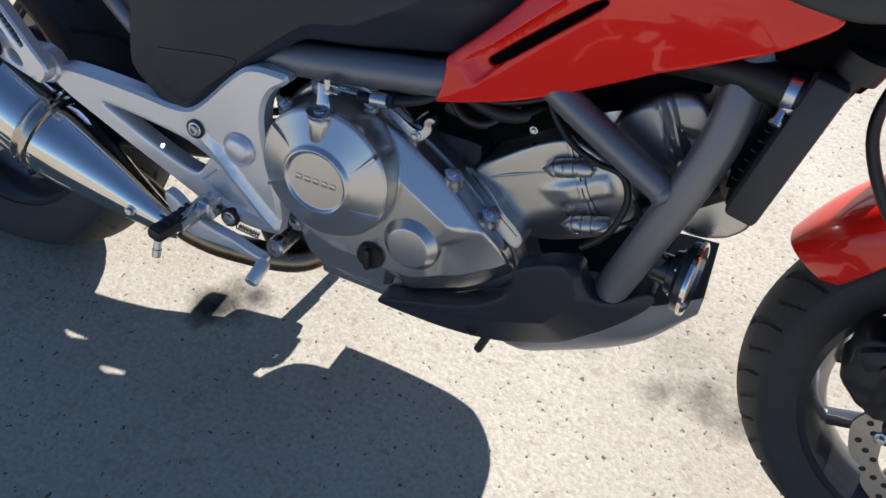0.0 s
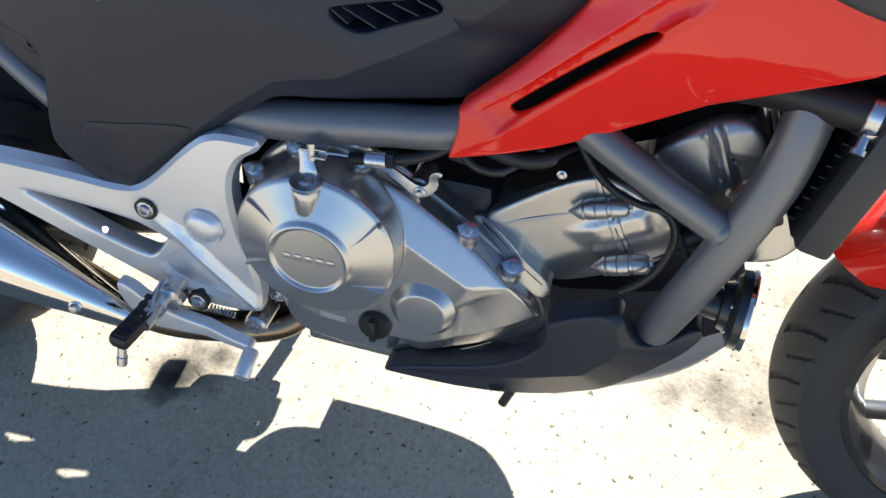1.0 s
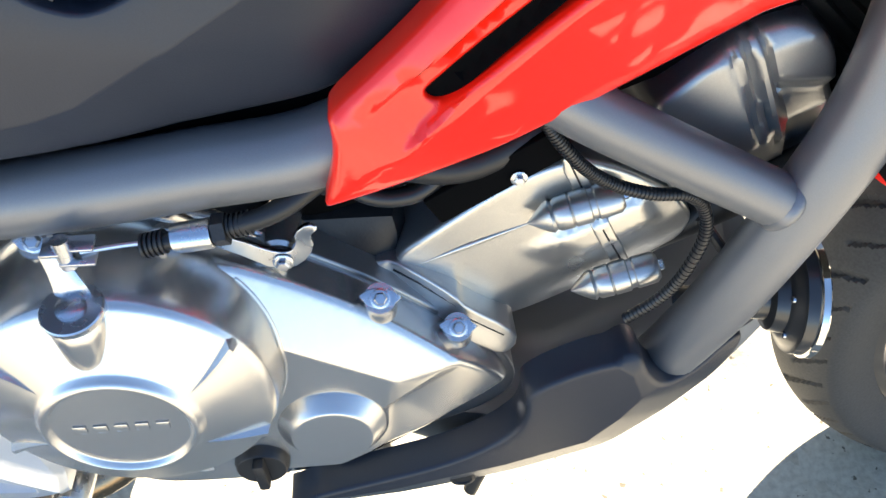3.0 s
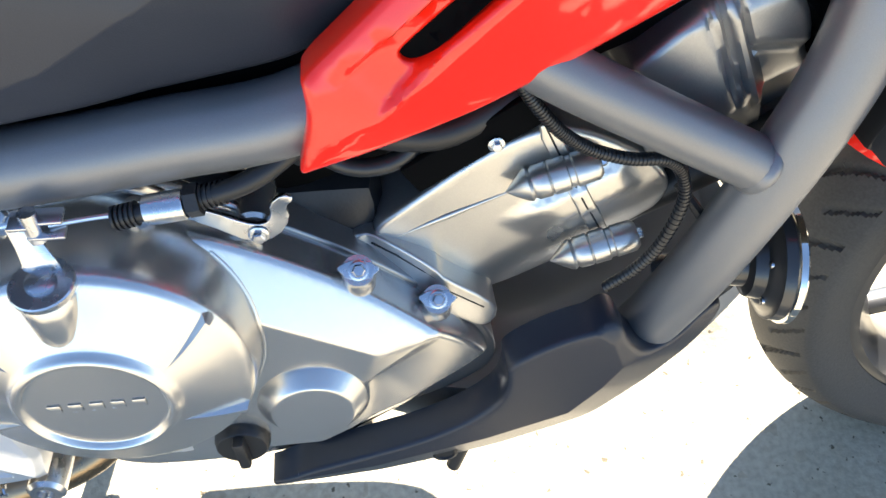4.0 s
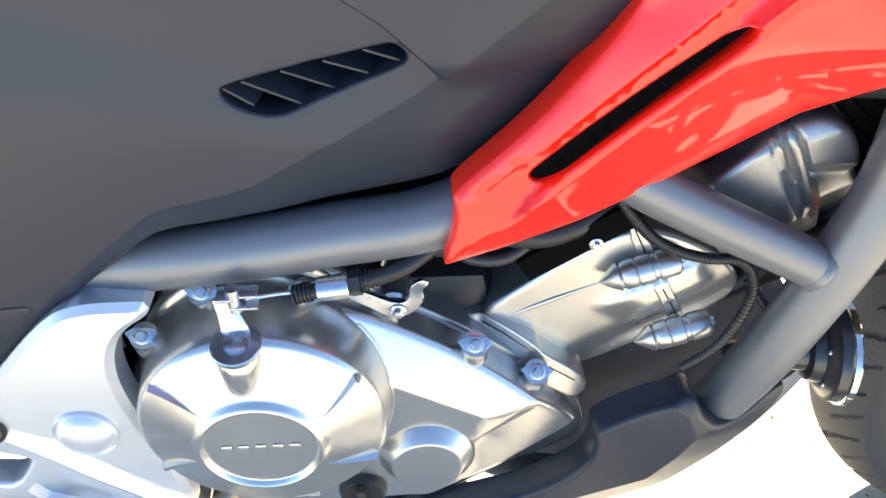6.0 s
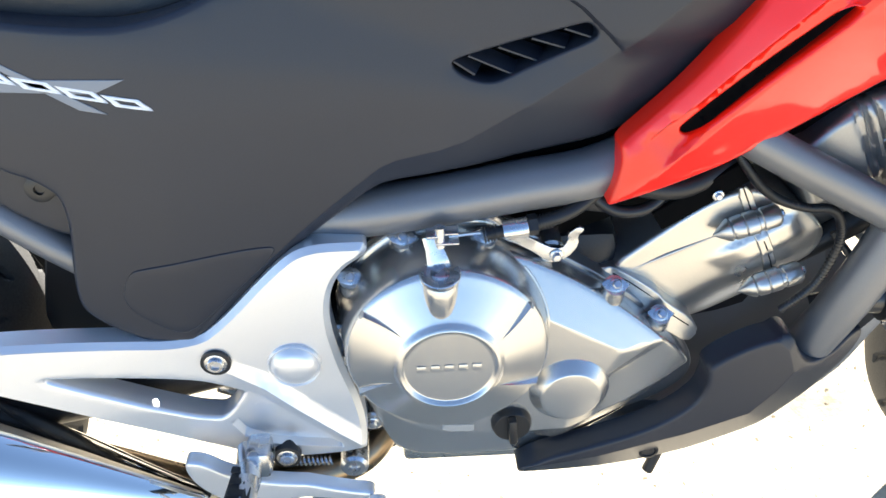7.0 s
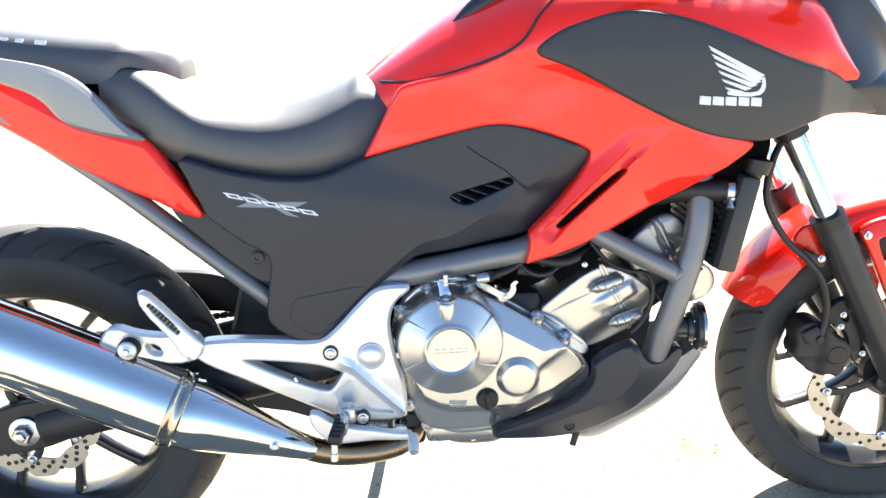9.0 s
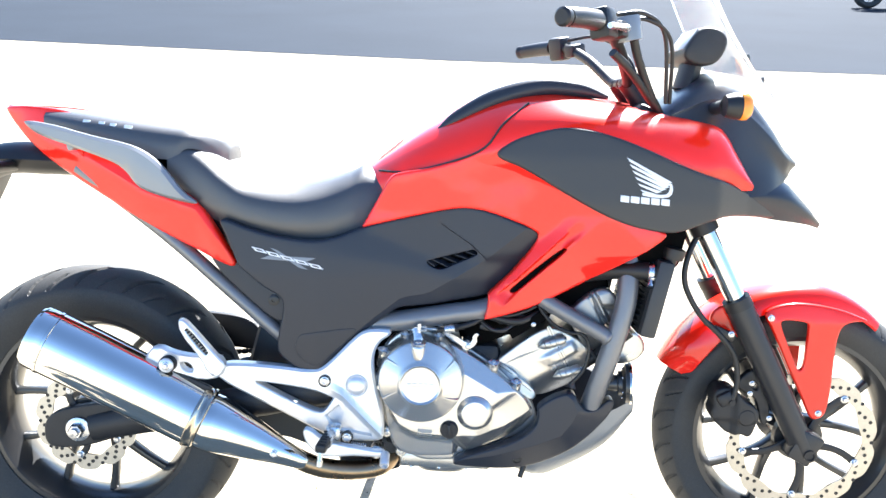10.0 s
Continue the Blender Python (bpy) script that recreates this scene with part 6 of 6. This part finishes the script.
fender = part("front_fender", fender_shape(), RED, bike, "glossy red front fender with a forked side brace")
BRACE = [(1.446, 0.590), (1.470, 0.606), (1.520, 0.616), (1.600, 0.606), (1.650, 0.588), (1.668, 0.580), (1.630, 0.578), (1.611, 0.568), (1.604, 0.540), (1.602, 0.500), (1.603, 0.419), (1.598, 0.376), (1.590, 0.362), (1.573, 0.357), (1.563, 0.364), (1.541, 0.411), (1.510, 0.468), (1.468, 0.556)]
BRACE_HOLE = [(1.486, 0.577), (1.510, 0.578), (1.538, 0.574), (1.543, 0.566), (1.542, 0.530), (1.5405, 0.476), (1.533, 0.467), (1.525, 0.475), (1.504, 0.522), (1.484, 0.567)]
for side in (-1, 1):
    shape = panel(BRACE, lambda x, z: 0.098 - 0.20 * max(0, z - 0.575), 0.010, 0.005, 0.010 if side < 0 else 0.02, holes=[BRACE_HOLE])
    part("fender_brace", shape if side < 0 else flipped(shape), RED, fender)
    bolt(fender, 1.580, side * 0.099, 0.374, 0.75, axis=(0, side, 0))
    bolt(fender, 1.461, side * 0.101, 0.583, 0.75, axis=(0, side, 0))
part("fender_bridge", panel([(1.335, 0.560), (1.345, 0.600), (1.400, 0.610), (1.420, 0.575), (1.410, 0.532), (1.370, 0.540)], lambda x, z: 0.090, 0.01, 0.005, 0.012), RED, fender)

# --- seat, tail and rail
SEATS = [
    (0.222, [(0.0, 0.932), (0.085, 0.928), (0.124, 0.908), (0.133, 0.867), (0.116, 0.822)]),
    (0.262, [(0.0, 0.928), (0.090, 0.922), (0.130, 0.900), (0.139, 0.842), (0.122, 0.800)]),
    (0.300, [(0.0, 0.908), (0.091, 0.903), (0.137, 0.876), (0.144, 0.815), (0.128, 0.780)]),
    (0.335, [(0.0, 0.880), (0.090, 0.876), (0.139, 0.850), (0.147, 0.800), (0.133, 0.766)]),
    (0.380, [(0.0, 0.857), (0.090, 0.852), (0.140, 0.826), (0.150, 0.785), (0.138, 0.752)]),
    (0.460, [(0.0, 0.846), (0.088, 0.841), (0.138, 0.815), (0.150, 0.775), (0.140, 0.738)]),
    (0.530, [(0.0, 0.856), (0.080, 0.850), (0.126, 0.822), (0.140, 0.780), (0.134, 0.740)]),
    (0.580, [(0.0, 0.872), (0.072, 0.866), (0.114, 0.840), (0.128, 0.796), (0.126, 0.752)]),
    (0.606, [(0.0, 0.884), (0.066, 0.878), (0.104, 0.852), (0.119, 0.810), (0.121, 0.762)]),
    (0.640, [(0.0, 0.875), (0.063, 0.871), (0.096, 0.855), (0.110, 0.828), (0.114, 0.790)]),
    (0.668, [(0.0, 0.864), (0.058, 0.862), (0.085, 0.856), (0.098, 0.845), (0.104, 0.820)]),
]
rider_seat = part("rider_seat", hull(SEATS, 6, 6), SEAT, bike, "black vinyl rider seat, dipped in the middle")
PILLION = [
    (-0.045, [(0.0, 0.990), (0.050, 0.987), (0.075, 0.975), (0.080, 0.955)]),
    (0.040, [(0.0, 0.982), (0.075, 0.978), (0.105, 0.962), (0.110, 0.935)]),
    (0.140, [(0.0, 0.972), (0.090, 0.966), (0.122, 0.945), (0.128, 0.905)]),
    (0.225, [(0.0, 0.963), (0.095, 0.956), (0.126, 0.931), (0.131, 0.893)]),
    (0.255, [(0.0, 0.960), (0.088, 0.954), (0.118, 0.938), (0.123, 0.913)]),
    (0.278, [(0.0, 0.956), (0.078, 0.951), (0.104, 0.936), (0.111, 0.912)]),
    (0.296, [(0.0, 0.948), (0.064, 0.943), (0.086, 0.927), (0.093, 0.902)]),
    (0.312, [(0.0, 0.935), (0.050, 0.931), (0.066, 0.915), (0.072, 0.893)]),
    (0.324, [(0.0, 0.915), (0.034, 0.912), (0.045, 0.904), (0.050, 0.888)]),
]
pillion = part("pillion_seat", hull(PILLION, 6, 6), SEAT, bike, "black vinyl pillion seat, higher than the rider seat")
for x0, x1 in ((0.046, 0.061), (0.079, 0.092), (0.103, 0.116), (0.133, 0.150)):
    xm = (x0 + x1) / 2
    part("seat_mark", block((x1 - x0, 0.0030, 0.0070), 0.0008, pose(xm, -0.1015 - 0.14 * (xm - 0.04), 0.9655 - 0.105 * (xm - 0.04), -25, 6, -8)), WHITE_MARK, pillion, "pale printed mark on the seat")
TAIL = [(-0.146, 0.992), (-0.146, 0.984), (-0.088, 0.915), (-0.010, 0.862), (0.080, 0.812), (0.186, 0.752), (0.300, 0.700), (0.350, 0.678), (0.357, 0.690), (0.357, 0.690), (0.325, 0.750), (0.285, 0.812), (0.240, 0.840), (0.150, 0.900), (0.060, 0.960), (0.000, 0.986), (-0.080, 0.994)]


TAIL_FOLD = [(-0.140, 0.985), (-0.031, 0.928), (0.066, 0.885), (0.175, 0.827), (0.280, 0.797), (0.350, 0.700)]


def tail_depth(x, z):
    t = max(0.0, min(1.0, (x + 0.146) / 0.46))
    d = 0.034 + 0.124 * t**0.75 - 0.10 * max(0.0, 0.80 - z - 0.1 * (0.35 - x))
    fold = on_line(x, TAIL_FOLD)
    d -= 0.30 * max(0.0, z - fold) * step(x, -0.10, 0.02)
    return d - 0.16 * max(0.0, fold - 0.016 - z)


RAIL = [(-0.056, 0.966), (0.009, 0.957), (0.074, 0.940), (0.150, 0.926), (0.182, 0.915), (0.214, 0.892), (0.236, 0.865), (0.258, 0.832), (0.286, 0.811), (0.283, 0.807), (0.234, 0.818), (0.185, 0.834), (0.166, 0.850), (0.152, 0.872), (0.126, 0.890), (0.050, 0.914), (-0.025, 0.936), (-0.053, 0.957)]


def rail_depth(x, z):
    return on_line(x, [(-0.06, 0.142), (0.02, 0.154), (0.10, 0.168), (0.17, 0.174), (0.23, 0.170), (0.29, 0.160)]) - 0.10 * max(0.0, on_line(x, [(-0.05, 0.95), (0.15, 0.90), (0.29, 0.81)]) - z)


for side in (-1, 1):
    shape = panel(TAIL, tail_depth, 0.02, 0.006, 0.009 if side < 0 else 0.02, creases=[TAIL_FOLD] if side < 0 else ())
    part("tail_cover", shape if side < 0 else flipped(shape), RED, bike, "glossy red tail cover")
    rail = part("grab_rail", (lambda v: v if side < 0 else flipped(v))(panel(RAIL, rail_depth, 0.016, 0.0060, 0.010, rounds=2, chamfer=True)), GREY_RAIL, bike, "grey grab rail along the tail")
    part("rail_stay", block((0.013, 0.035, 0.034), 0.004, pose(0.035, side * 0.132, 0.925, 0, -15, 0)), GREY_RAIL, rail)
part("tail_core", hull([(-0.14, [(0, 0.996), (0.028, 0.994), (0.034, 0.985), (0.028, 0.978)]), (0.0, [(0, 0.97), (0.07, 0.965), (0.085, 0.93), (0.06, 0.89)]), (0.04, [(0, 0.965), (0.08, 0.945), (0.10, 0.90), (0.07, 0.86)])]), RED, bike, "glossy red tail centre piece")
part("seat_base", hull([(0.03, [(0, 0.955), (0.07, 0.94), (0.09, 0.90), (0.06, 0.86)]), (0.15, [(0, 0.93), (0.09, 0.90), (0.11, 0.86), (0.09, 0.80)]), (0.33, [(0, 0.83), (0.10, 0.82), (0.12, 0.77), (0.10, 0.71)])]), SOFT_BLACK, bike, "black base under the seats")
part("tail_lamp", block((0.03, 0.07, 0.022), 0.006, pose(-0.105, 0, 0.952, 0, 30, 0)), TAIL_RED, bike, "red tail lamp")
plate_arm = part("rear_fender", joined(tube([(0.02, 0, 0.875), (-0.08, 0, 0.882), (-0.17, 0, 0.880), (-0.24, 0, 0.845)], [0.030, 0.034, 0.034, 0.028], 14, flat=1.8), block((0.02, 0.16, 0.15), 0.006, pose(-0.245, 0, 0.78, 0, 28, 0))), SOFT_BLACK, bike, "black rear fender and plate carrier")
part("rear_reflector", block((0.012, 0.06, 0.03), 0.003, pose(-0.215, 0, 0.895, 0, 28, 0)), TAIL_RED, plate_arm)
for side in (-1, 1):
    st = part("rear_turn_signal", joined(tube([(-0.13, side * 0.04, 0.870), (-0.135, side * 0.12, 0.868), (-0.136, side * 0.15, 0.868)], [0.012, 0.012, 0.020], 12, straight=True), lathe([(0.020, -0.02), (0.024, 0.0), (0.022, 0.014)], 20, m=frame_of((-0.138, side * 0.165, 0.868), (-1, 0, 0)))), SOFT_BLACK, bike, "black rear turn signal")
    part("lens", lathe([(0.022, 0.012), (0.020, 0.022), (0.0, 0.026)], 20, m=frame_of((-0.138, side * 0.165, 0.868), (-1, 0, 0))), ORANGE, st)

# --- chain side: chain guard, sprocket, chain, side stand
guard = part("chain_guard", panel([(0.10, 0.470), (0.10, 0.495), (0.17, 0.520), (0.223, 0.524), (0.290, 0.517), (0.325, 0.507), (0.345, 0.484), (0.400, 0.462), (0.450, 0.455), (0.450, 0.425), (0.353, 0.426), (0.315, 0.438), (0.270, 0.440), (0.220, 0.464), (0.16, 0.480)], lambda x, z: -0.095, 0.02, 0.004, 0.02), SOFT_BLACK, bike, "black chain guard")
part("sprocket", disc_shape(0.092, 0.050, 0.007, 43, 0.006, 258), DISC_STEEL, bike, "rear sprocket", at=Matrix.Translation((0, 0.092, R_REAR)))
link_mesh = mesh_of("chain_link", *block((0.0155, 0.014, 0.011), 0.003))
link_mesh.materials.append(DARK_METAL)
chain = part("chain", tube([(0.02, 0.092, 0.402), (0.60, 0.092, 0.462)], 0.0035, 8, straight=True), DARK_METAL, bike, "oily drive chain")
for k in range(36):
    u = k / 36
    part("chain_link", link_mesh, None, chain, at=pose(0.02 + 0.58 * u, 0.092, 0.402 + 0.06 * u, 0, -5.9, 0))
    part("chain_link", link_mesh, None, chain, at=pose(0.02 + 0.58 * u, 0.092, 0.222 + 0.165 * u, 0, -15.9, 0))
stand = part("side_stand", tube([(0.645, 0.135, 0.260), (0.630, 0.195, 0.175), (0.608, 0.285, 0.078)], [0.013, 0.012, 0.011], 14), FRAME_BLACK, bike, "black steel side stand")
part("stand_foot", block((0.06, 0.045, 0.008), 0.003, pose(0.606, 0.288, 0.0665, LEAN, 0, 0)), FRAME_BLACK, stand)
part("stand_spring", tube([(0.660 - 0.0004 * k, 0.128 + 0.0009 * k + 0.006 * math.cos(k * 1.3), 0.27 - 0.0019 * k + 0.006 * math.sin(k * 1.3)) for k in range(60)], 0.0016, 6, straight=True), STEEL, stand)

# the front end sits a little askew, as parked
STEER_AT = Vector((1.50, 0.0, 0.45))
ASKEW = Matrix.Translation((0.010, 0.020, 0.0)) @ Matrix.Translation(STEER_AT) @ Matrix.Rotation(radians(-3.0), 4, Vector((-0.463, 0.0, 0.886))) @ Matrix.Translation(-STEER_AT)
for ob in [front_wheel, fender, caliper] + [c for c in bike.children if c.name.split(".")[0] in ("fork_leg", "brake_hose", "hose_guide", "steering_stem")]:
    ob.matrix_basis = ASKEW @ ob.matrix_basis

# another machine parked far off across the lane
parked = copy_thing(bike, Matrix.Translation((9.4, 15.8, 0.004)) @ bike.matrix_basis)
tagged(parked, "motorcycle parked far off beyond the asphalt lane", "motorcycle")
